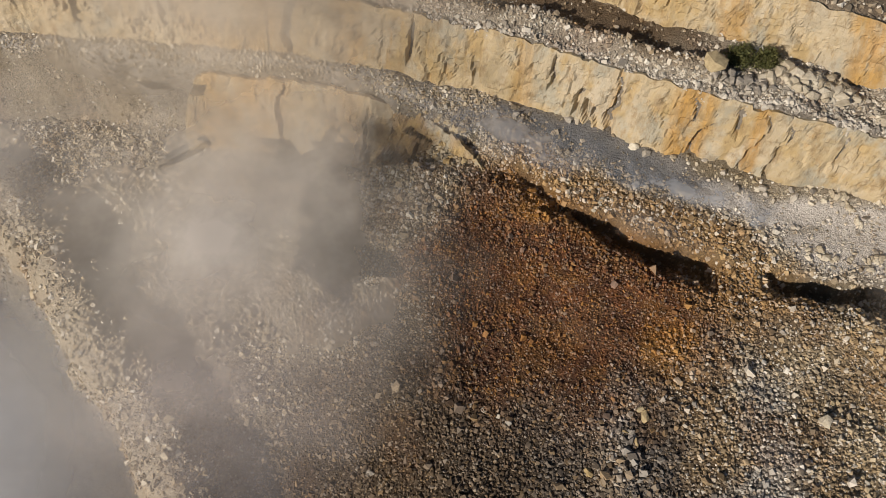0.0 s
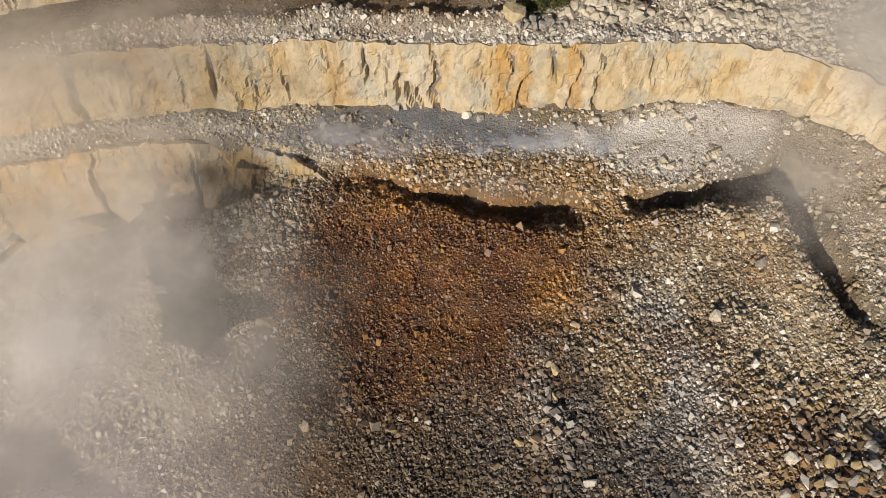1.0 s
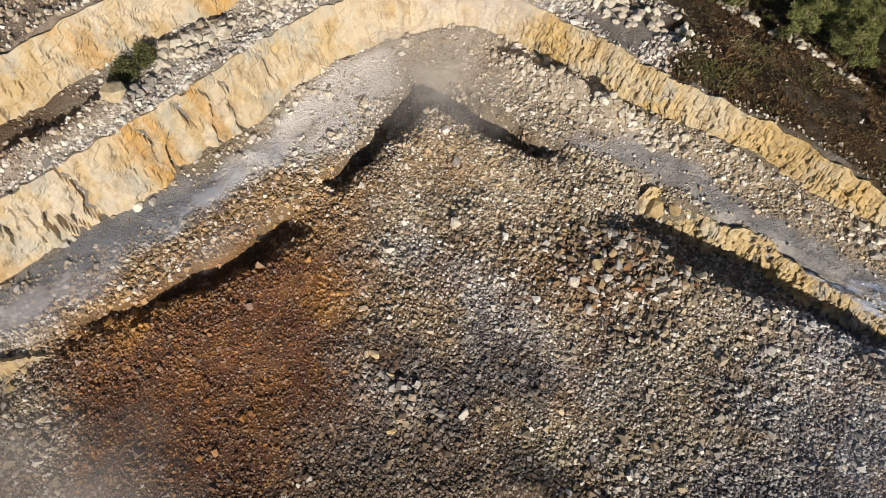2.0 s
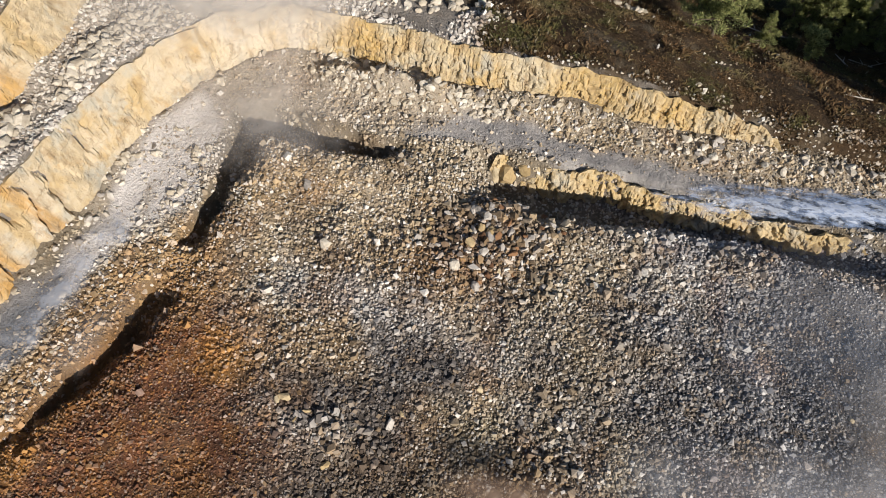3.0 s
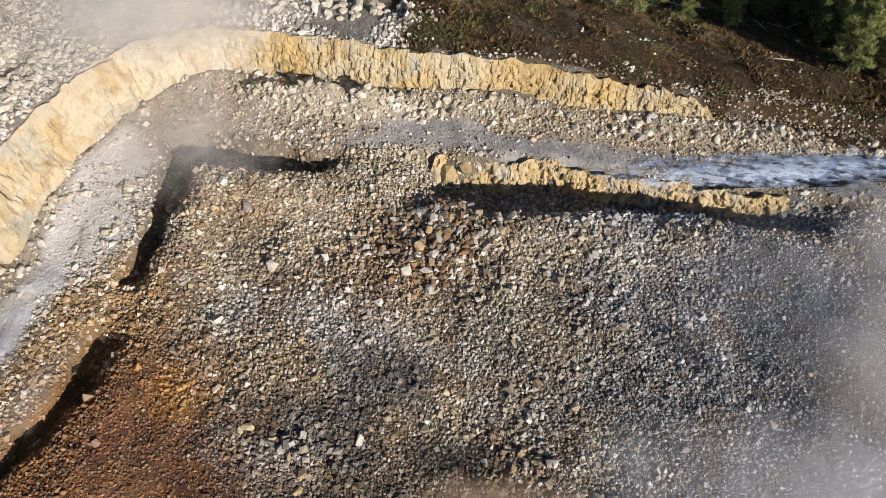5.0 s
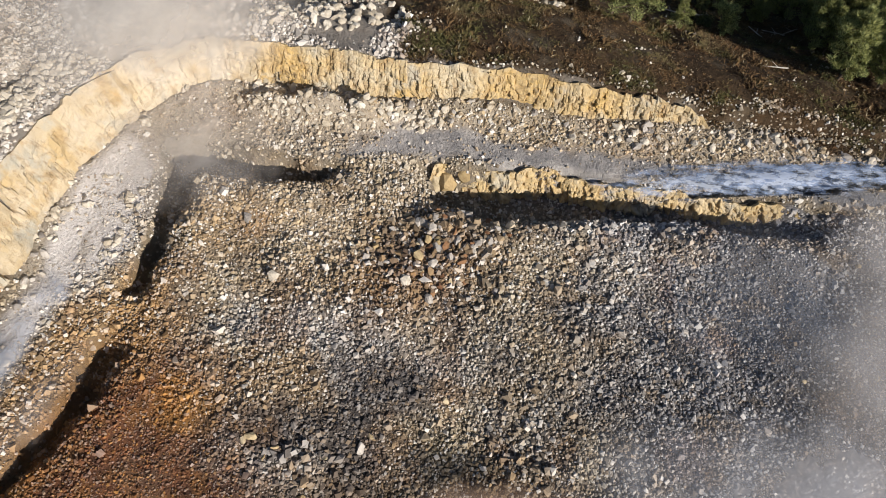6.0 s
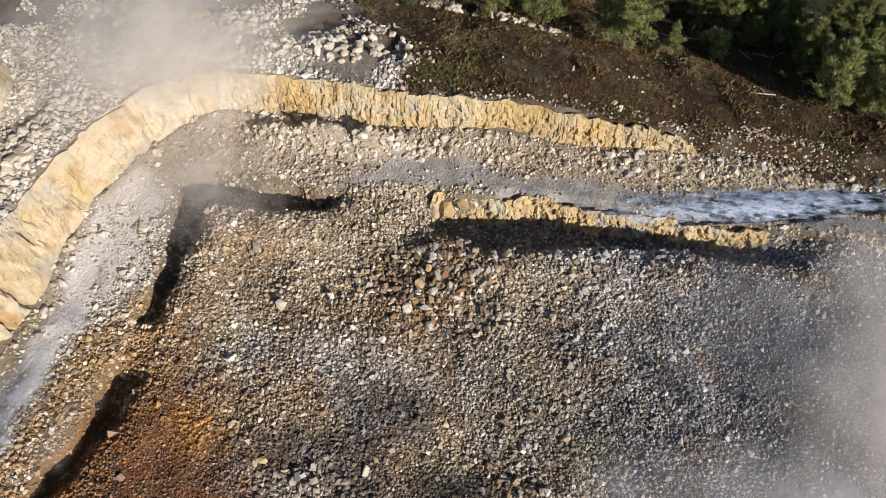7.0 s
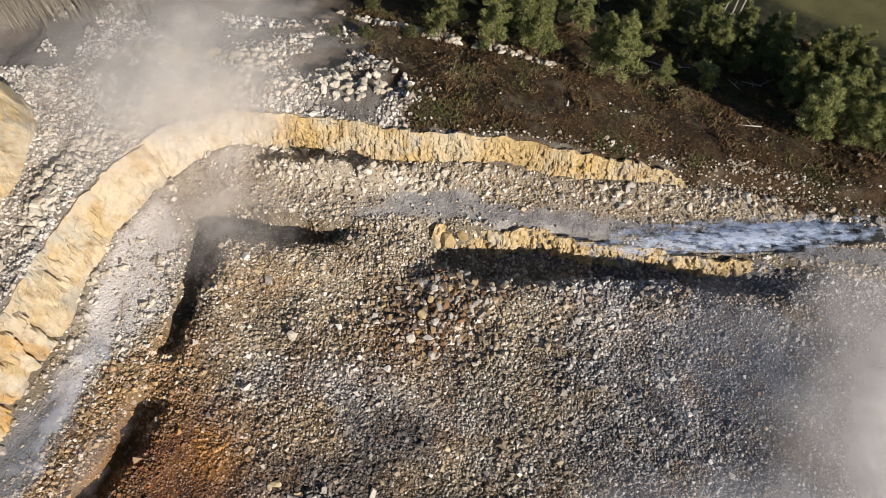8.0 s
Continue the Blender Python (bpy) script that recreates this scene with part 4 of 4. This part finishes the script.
def block_row(label, n, start, end, low, high):
    """A broken ledge: uneven blocks crowding along a wavering line, with gaps."""
    row = tagged(new("rock_ledge"), label, "ledge", group="rock ledges")
    along_x, along_y = end[0] - start[0], end[1] - start[1]
    length = math.hypot(along_x, along_y)
    for k in range(n):
        f = rng.uniform(0, 1)
        if math.sin(17 * f + n) < -0.75:
            continue
        off = 0.45 * math.sin(9 * f) + 0.3 * math.sin(31 * f) + rng.normal(0, 0.28)
        d = float(np.clip(low * math.exp(rng.normal(0.15, 0.4)), 0.5 * low, high))
        stone(row, start[0] + along_x * f - along_y / length * off, start[1] + along_y * f + along_x / length * off, d, CREAM, "block", 0.2)


block_row("low ledge of broken white blocks across the road", 60, (33.5, 40), (41, 34.8), 0.4, 1.1)
block_row("ledge of white blocks beside the trench", 70, (27, 34.6), (40, 31.8), 0.45, 1.3)
block_row("ledge of tan blocks at the edge of the trench", 30, (6, 40.2), (16, 36.0), 0.3, 0.6)
outcrop = tagged(new("rock_outcrop"), "broken yellow rock block at the end of the roadside face", "rock outcrop")
for x, y, d in ((43.3, 2.2, 1.9), (43.2, 0.8, 2.5), (43.4, -0.7, 2.1), (43.0, -1.9, 1.5)):
    stone(outcrop, x, y, d, YELLOW, "block", 0.05)
stump = tagged(new("boulder"), "upright ochre boulder standing on the bench edge", "boulder")
stone(stump, 20.9, 47.2, 2.5, YELLOW, "boulder_body", 0.0)


# ---- heath and trees on the hillside ----
def heath_places(n):
    return spread(n, 44, 84, -60, 34, lambda x, y: zones(x, y)[:, 1] * (0.12 + 0.88 * ss(-0.25, 0.3, fbm(x / 3, y / 3, 97, 3))))


hx, hy = heath_places(170000)
hz, hs = heights(hx, hy), np.exp(rng.normal(np.log(0.19), 0.5, len(hx))).clip(0.05, 0.5) * (0.8 + 0.8 * ss(0.0, 0.5, fbm(hx / 4, hy / 4, 89, 2)))
blades = 4
ang = np.arange(blades)[None] * 1.57 + rng.uniform(0, 6.28, (len(hx), 1)) + rng.normal(0, 0.3, (len(hx), blades))
reach, lift = rng.uniform(0.5, 1.3, ang.shape), rng.uniform(0.15, 0.8, ang.shape)
b0 = np.stack([0 * ang, 0 * ang, 0 * ang], -1)
b1 = np.stack([np.cos(ang + 0.5) * 0.5, np.sin(ang + 0.5) * 0.5, 0.35 + 0 * ang], -1)
b2 = np.stack([np.cos(ang) * reach, np.sin(ang) * reach, lift], -1)
hv = np.stack([b0, b1, b2], 2) * hs[:, None, None, None] + np.stack([hx, hy, hz], 1)[:, None, None, :]
heath = new("heath", mesh_of("heath", hv.reshape(-1, 3), np.arange(hv.size // 3).reshape(-1, 3), HEATH))
tagged(heath, "dry brown heath and low bushes covering the hillside", "heath", kind="stuff")


def tapered(bm, a, b, ra, rb, sides=7):
    """A tapered limb from a to b."""
    a, b = Vector(a), Vector(b)
    q = (b - a).to_track_quat("Z", "Y")
    ring = []
    for p, r in ((a, ra), (b, rb)):
        ring.append([bm.verts.new(p + q @ Vector((r * math.cos(6.2832 * k / sides), r * math.sin(6.2832 * k / sides), 0))) for k in range(sides)])
    for k in range(sides):
        bm.faces.new((ring[0][k], ring[0][(k + 1) % sides], ring[1][(k + 1) % sides], ring[1][k]))
    bm.faces.new(ring[1])


def tree(seed, height, width, leaves, conical, label, bare=0.15):
    """A tree: tapered trunk with limbs, and a crown of leaf sprays in uneven clumps along them."""
    r = random.Random(seed)
    top = tagged(new("tree"), label, "tree", group="hillside trees")
    bm = bmesh.new()
    bend = [Vector((r.uniform(-0.3, 0.3) * k, r.uniform(-0.3, 0.3) * k, height * k / 5 - (0.4 if k == 0 else 0))) for k in range(6)]
    rad = [0.022 * height * (1 - k / 5.6) for k in range(6)]
    for k in range(5):
        tapered(bm, bend[k], bend[k + 1], rad[k], rad[k + 1])
    clumps = []
    for k in range(40):
        f = bare + (0.97 - bare) * (k + r.random()) / 40
        p = bend[min(4, int(f * 5))].lerp(bend[min(5, int(f * 5) + 1)], f * 5 - int(f * 5))
        reach = width * 0.5 * ((1 - f) ** 0.75 * 1.2 if conical else math.sin(math.pi * min(1, 0.12 + 0.86 * f)) ** 0.7) * r.uniform(0.5, 1.15)
        a = k * 2.4 + r.uniform(-0.5, 0.5)
        tip = p + Vector((math.cos(a) * reach, math.sin(a) * reach, reach * r.uniform(0.15, 0.6)))
        tapered(bm, p, tip, 0.012 * height * (1 - f) + 0.02, 0.012, 4)
        clumps += [(p.lerp(tip, q), max(0.3, reach * w)) for q, w in ((0.45, 0.3), (0.75, 0.27), (1.0, 0.2))]
    clumps += [(bend[5], 0.3)] * 2
    me = bpy.data.meshes.new("trunk")
    bm.to_mesh(me)
    bm.free()
    me.materials.append(BARK)
    part("trunk", me, top)
    g = np.random.default_rng(seed)
    per = max(1, leaves // len(clumps))
    cen = np.repeat(np.array([c[0][:] for c in clumps]), per, 0)
    rad3 = np.repeat(np.array([c[1] for c in clumps]), per)
    off = g.normal(size=(len(cen), 3))
    off = off / np.linalg.norm(off, axis=1)[:, None] * (g.uniform(0.25, 1.0, len(cen)) ** 0.5)[:, None] * rad3[:, None] * (1, 1, 0.75)
    pos = cen + off
    d = off / (np.linalg.norm(off, axis=1)[:, None] + 1e-6) + g.normal(0, 0.6, off.shape)
    d /= np.linalg.norm(d, axis=1)[:, None]
    u = np.cross(d, g.normal(size=d.shape))
    u /= np.linalg.norm(u, axis=1)[:, None]
    d[:, 2] += 0.45
    s = g.uniform(0.16, 0.36, len(pos))[:, None]
    spray = np.stack([pos - 0.17 * u * s, pos + 0.17 * u * s, pos + 1.1 * d * s], 1)
    crown = mesh_of("crown", spray.reshape(-1, 3), np.arange(len(pos) * 3).reshape(-1, 3), NEEDLES)
    part("crown", crown, top)
    return top


def stand(ob, x, y, scale=1.0, turn=0.0):
    z = float(heights(np.array([x]), np.array([y]))[0])
    ob.matrix_basis = Matrix.LocRotScale((x, y, z), Euler((0, 0, turn)), (scale,) * 3)


def stand_copy(ob, x, y, scale, turn):
    z = float(heights(np.array([x]), np.array([y]))[0])
    base = ob.scale.x
    return copy_thing(ob, Matrix.LocRotScale((x, y, z), Euler((0, 0, turn)), (scale / base,) * 3))


KINDS = [tree(11, 11, 4.8, 13500, True, "bright green young pine with a pointed crown"),
         tree(12, 11, 5.4, 13500, True, "olive green tree with a rounded open crown"),
         tree(13, 8, 4.4, 13500, False, "grey-green bushy tree at the wood's edge"),
         tree(14, 12.5, 4.6, 13000, True, "tall dark green pine of the hillside wood")]
stand(KINDS[0], 72.8, -4.2, 1.0, 0.3)
stand(KINDS[1], 67.2, -20.3, 1.05, 1.1)
stand(KINDS[2], 66.6, -43.5, 1.0, 2.0)
stand(KINDS[3], 84.5, -36, 1.0, 0.7)
# the trees that stand free at the edge, then the wood behind them
EDGE = [(0, 80.3, -35.2, 1.0), (1, 78.6, -39.5, 0.9), (0, 76.2, 2.4, 1.0), (3, 83.5, -9.5, 0.85), (0, 84.5, 4.5, 0.8), (3, 80.5, -17, 0.75), (2, 69.5, -51.5, 1.0), (2, 65, -53, 0.8), (1, 72, -47, 0.9), (2, 64, -61, 1.0), (1, 79, -33, 0.7), (0, 71.4, -10.2, 1.05), (0, 82.5, 1.5, 0.85), (1, 68.4, -26.6, 0.5), (0, 69.8, -18.4, 0.95), (2, 66.0, -49.5, 0.95), (2, 67.5, -54, 1.0), (1, 71.5, -49, 1.0), (2, 63, -57, 0.9), (3, 80, -40, 0.8), (1, 76, -44, 0.95), (3, 72, -57, 0.7), (1, 82, -28, 0.8), (0, 84, -14, 0.9), (0, 86, -6, 0.95), (2, 72.6, -45.2, 0.8), (1, 68.6, -48.3, 0.7), (2, 65.7, -51.6, 0.6), (1, 62.9, -55, 0.75), (0, 72.5, -52, 0.85), (3, 71, -58, 0.8), (1, 77.5, -36, 0.8), (3, 77.8, -42, 0.75), (2, 74, -38.5, 0.6), (0, 76.5, -8, 0.85), (2, 57.8, -42.6, 1.15), (1, 60.8, -45.4, 0.9), (2, 56.6, -46.8, 1.05), (0, 61, -49, 0.9), (2, 54.6, -50.5, 0.9), (1, 61.5, -50.5, 0.65), (0, 65.5, -44.5, 0.6), (2, 59, -53.5, 0.7), (1, 66, -47, 0.7), (2, 63, -48, 0.7), (0, 65, -52, 0.7), (1, 62, -55, 0.8)]
for k, x, y, sc in EDGE:
    stand_copy(KINDS[k], x, y, sc, float(rng.uniform(0, 6.28)))
wx, wy = spread(300, 68, 112, -95, 30, lambda x, y: ss(0, 8, x - 0.17 * y - 83 + 0.12 * np.abs(y + 20)) * (x - 0.75 * y < 121) * ss(-0.45, 0.15, fbm(x / 9, y / 9, 99, 2)))
taken = [(x, y) for _, x, y, _ in EDGE]
for x, y in zip(wx, wy):
    if len(taken) < 88 and all((x - a) ** 2 + (y - b) ** 2 > 9 for a, b in taken):
        taken.append((x, y))
        stand_copy(KINDS[int(rng.integers(4))], float(x), float(y), float(rng.uniform(0.6, 1.05)), float(rng.uniform(0, 6.28)))


def bush(seed, label, x, y, size):
    """A low bush of leaf sprays on short stems."""
    g = np.random.default_rng(seed)
    ob = tagged(new("bush"), label, "bush", group="bushes")
    bm = bmesh.new()
    for k in range(9):
        a = k * 0.7
        tapered(bm, (0, 0, -0.2), (math.cos(a) * 0.5 * size, math.sin(a) * 0.5 * size, size * (0.5 + 0.04 * k)), 0.05, 0.015, 4)
    me = bpy.data.meshes.new("stems")
    bm.to_mesh(me)
    bm.free()
    me.materials.append(BARK)
    part("stems", me, ob)
    n = int(900 * size)
    pos = g.normal(size=(n, 3))
    pos = pos / np.linalg.norm(pos, axis=1)[:, None] * (g.uniform(0.2, 1, n) ** 0.4)[:, None] * (0.62 * size, 0.62 * size, 0.5 * size) * (1 + 0.3 * np.sin(5 * pos[:, :1]))
    pos[:, 2] = np.abs(pos[:, 2] + 0.35 * size)
    d, u = g.normal(size=(n, 3)), g.normal(size=(n, 3))
    d, u = d / np.linalg.norm(d, axis=1)[:, None], u / np.linalg.norm(u, axis=1)[:, None]
    s = g.uniform(0.1, 0.26, n)[:, None]
    quad = np.stack([pos, pos + (0.6 * d + 0.45 * u) * s, pos + 1.5 * d * s, pos + (0.6 * d - 0.45 * u) * s], 1)
    part("foliage", mesh_of("foliage", quad.reshape(-1, 3), np.arange(n * 4).reshape(-1, 4), LEAF), ob)
    stand(ob, x, y)


lone = tree(15, 4.2, 2.6, 5000, False, "small upright olive tree standing alone in the heath", 0.08)
stand(lone, 67.8, -32.2)
bush(22, "dark green bush on the quarry bench", 23.8, 49.2, 2.0)
bush(23, "green bush among boulders on the bench", 26.3, 49.0, 1.8)
for k in range(22):
    bush(40 + k, "small dark bush at the edge of the wood", float(rng.uniform(70, 84)), float(rng.uniform(-55, 20)) , float(rng.uniform(0.9, 1.8)))


def bare_tree(label, x, y, h, lean_x, lean_y):
    """A leafless bleached trunk with a few stub branches."""
    ob = tagged(new("dead_tree"), label, "dead tree", group="dead trees")
    bm = bmesh.new()
    tapered(bm, (0, 0, -0.3), (lean_x * 0.5, lean_y * 0.5, h * 0.55), 0.16, 0.11)
    tapered(bm, (lean_x * 0.5, lean_y * 0.5, h * 0.55), (lean_x, lean_y, h), 0.11, 0.04)
    for k in range(4):
        f = 0.5 + 0.12 * k
        tapered(bm, (lean_x * f, lean_y * f, h * f), (lean_x * f + math.cos(2.2 * k) * 0.9, lean_y * f + math.sin(2.2 * k) * 0.9, h * f + 0.7), 0.05, 0.015, 5)
    me = bpy.data.meshes.new("dead_tree")
    bm.to_mesh(me)
    bm.free()
    me.materials.append(DEADWOOD)
    part("trunk", me, ob)
    stand(ob, x, y)


for x, y, h, lx, ly in ((89.3, -40.7, 7.5, 0.3, -0.2), (89.2, -42.1, 8, 0.4, 0.1), (90, -43.5, 7, 0.2, -0.3), (80.9, -58.9, 4, -0.5, 0.6)):
    bare_tree("bare bleached tree trunk among the pines", x, y, h, lx, ly)


def fallen_branch(x, y, length, turn):
    ob = tagged(new("fallen_branch"), "bleached fallen branch lying in the heath", "branch", group="fallen branches")
    bm = bmesh.new()
    tapered(bm, (-length / 2, 0, 0.25), (length / 2, 0.2, 0.45), 0.09, 0.05, 6)
    tapered(bm, (0.1 * length, 0, 0.3), (0.35 * length, 0.5, 0.7), 0.05, 0.02, 5)
    tapered(bm, (-0.1 * length, 0, 0.3), (0.1 * length, -0.6, 0.5), 0.05, 0.02, 5)
    me = bpy.data.meshes.new("wood")
    bm.to_mesh(me)
    bm.free()
    me.materials.append(DEADWOOD)
    part("wood", me, ob)
    stand(ob, x, y, 1.0, turn)


for x, y, length, turn in ((74.1, -27, 2.6, 1.2), (73.6, -30.5, 3.2, 1.6), (71.5, -40.5, 3.0, 1.3), (72.3, -43, 2.4, 2.0), (70.2, -37.5, 2.2, 0.6), (59.5, -36, 3.0, 1.5)):
    fallen_branch(x, y, length, turn)

# a thicket of leafless saplings behind the hilltop
gx2, gy2 = spread(1500, 66, 78, 40, 66, lambda x, y: ss(66, 68, x - 0.15 * (56 - y)) * 1.0)
bm = bmesh.new()
for x, y, z in zip(gx2, gy2, heights(gx2, gy2)):
    h = rng.uniform(2.5, 4.5)
    tapered(bm, (x, y, z - 0.2), (x + rng.normal(0, 0.25), y + rng.normal(0, 0.25), z + h), 0.045, 0.015, 3)
me = bpy.data.meshes.new("sapling_thicket")
bm.to_mesh(me)
bm.free()
me.materials.append(SAPLING)
tagged(new("sapling_thicket", me), "thicket of pale leafless saplings behind the hilltop", "saplings", kind="stuff")


# ---- dust of the blast, still hanging ----
def dust_cloud(label, x, y, z, rx, ry, rise, layers, strength, lump, tint=(0.84, 0.79, 0.75), turn=0.0, ragged=0.28, stretch=(1, 1, 1)):
    """A drifting bank of dust: wavy sheets one above another."""
    mat = dust_material("dust", tint, strength, lump, ragged, stretch)
    cloud = tagged(new("dust_cloud"), label, "dust", kind="stuff")
    cloud.matrix_basis = pose(x, y, z, 0, 0, turn)
    n = 25
    u, v = np.meshgrid(np.linspace(-1, 1, n), np.linspace(-1, 1, n), indexing="ij")
    for k in range(layers):
        w = 0.22 * vnoise(u * 2.3 + 5 * k, v * 2.3, 400 + k) + 0.35 * (1 - u * u - v * v)
        me = mesh_of("dust_layer", np.stack([u, v, w], -1).reshape(-1, 3), grid_faces(n, n), mat, None, True)
        sc = 1 - 0.12 * k
        part("dust_layer", me, cloud, "", Matrix.LocRotScale((0, 0, rise * k), Euler((0, 0, 0.7 * k if 0.7 < rx / ry < 1.4 else 0.0)), (rx * sc, ry * sc, rise)))


dust_cloud("thick grey-beige dust over the lower quarry floor", -23, 27.5, 4.6, 12.5, 12, 1.0, 2, 0.6, 0.1)
dust_cloud("thin dust spreading over the west of the muck", -22, 29, 4.5, 28, 27, 1.0, 1, 0.78, 0.06, (0.82, 0.755, 0.69), ragged=0.2)
dust_cloud("dust filling the deep pit beyond the ridge", -62, 4, -15, 46, 46, 1.0, 2, 1.0, 0.05, (0.72, 0.73, 0.78), ragged=0.1)
dust_cloud("purple-grey dust settling in the hollow beside the ridge", -19.5, 15, 4.2, 17.5, 17.5, 1.0, 2, 0.34, 0.11, (0.76, 0.69, 0.68), 35, 0.25)
dust_cloud("thin blue-grey dust over the south of the muck", 8, -27, 2.0, 13, 22, 1.0, 1, 0.5, 0.08, (0.80, 0.79, 0.81), 0, 0.34)
dust_cloud("low brown dust puffing from the muck", 9.5, -4.5, 1.4, 3.4, 8, 0.5, 1, 0.75, 0.3, (0.36, 0.25, 0.18), 0, 0.35)
dust_cloud("pale dust drifting over the muck", 19, -50, 2.5, 30, 26, 1.0, 2, 0.6, 0.06, (0.95, 0.89, 0.84), ragged=0.22)
dust_cloud("thin dust hanging over the corner of the wall", 57, 32, 10, 23, 24, 1.5, 2, 0.5, 0.10, (0.88, 0.82, 0.74), ragged=0.2)
dust_cloud("veil of dust along the west wall", -26, 48, 12, 36, 18, 1.0, 1, 0.86, 0.07, (0.86, 0.74, 0.60), ragged=0.2)
dust_cloud("grey haze over the rubble slope west of the face", -46, 38, 4, 18, 15, 1.0, 2, 0.34, 0.12, (0.80, 0.75, 0.71), ragged=0.25)
dust_cloud("white-blue blast smoke lying on the road", 43.6, -33, 0.8, 2.9, 24, 0.35, 2, 0.45, 1.4, (0.56, 0.68, 0.92), 6, 0.95, (1, 0.35, 1))
dust_cloud("white wisps curling up from the blast smoke", 42.6, -31, 1.7, 1.8, 17, 0.4, 1, 0.55, 2.4, (0.80, 0.86, 0.97), 6, 1.1, (1, 0.4, 1))
dust_cloud("thin blue smoke drifting along the north road", 2.5, 44.4, 1.4, 15, 4.4, 0.4, 1, 0.6, 0.3, (0.52, 0.54, 0.6), -20, 0.4)
dust_cloud("blue-white smoke curling over the north road", 21, 38.6, 1.2, 12, 3.0, 0.4, 1, 0.5, 0.5, (0.60, 0.65, 0.75), -16, 0.55)
dust_cloud("dust hanging below the west rock face", -22, 36, 4.0, 20, 10, 1.0, 1, 0.75, 0.12, (0.80, 0.76, 0.72), 0, 0.35)
dust_cloud("tan dust drifting over the corner brow", 53.5, 28, 9, 10, 13, 1.0, 1, 0.88, 0.16, (0.84, 0.77, 0.68), 0, 0.3)
dust_cloud("thin dust lingering in the corner trench", 42.5, 27.5, 2.6, 12, 12, 0.5, 1, 0.42, 0.2, (0.80, 0.74, 0.68), 0, 0.25)
dust_cloud("faint dust lingering in the north trench", 15, 33.5, 3.4, 11, 2.6, 0.4, 1, 0.2, 0.3, (0.72, 0.66, 0.62), -24, 0.4)
dust_cloud("faint blue smoke in the roadside trench", 27, -29, 3.4, 13, 15, 0.4, 1, 0.1, 0.15, (0.66, 0.74, 0.9), 4, 0.3)
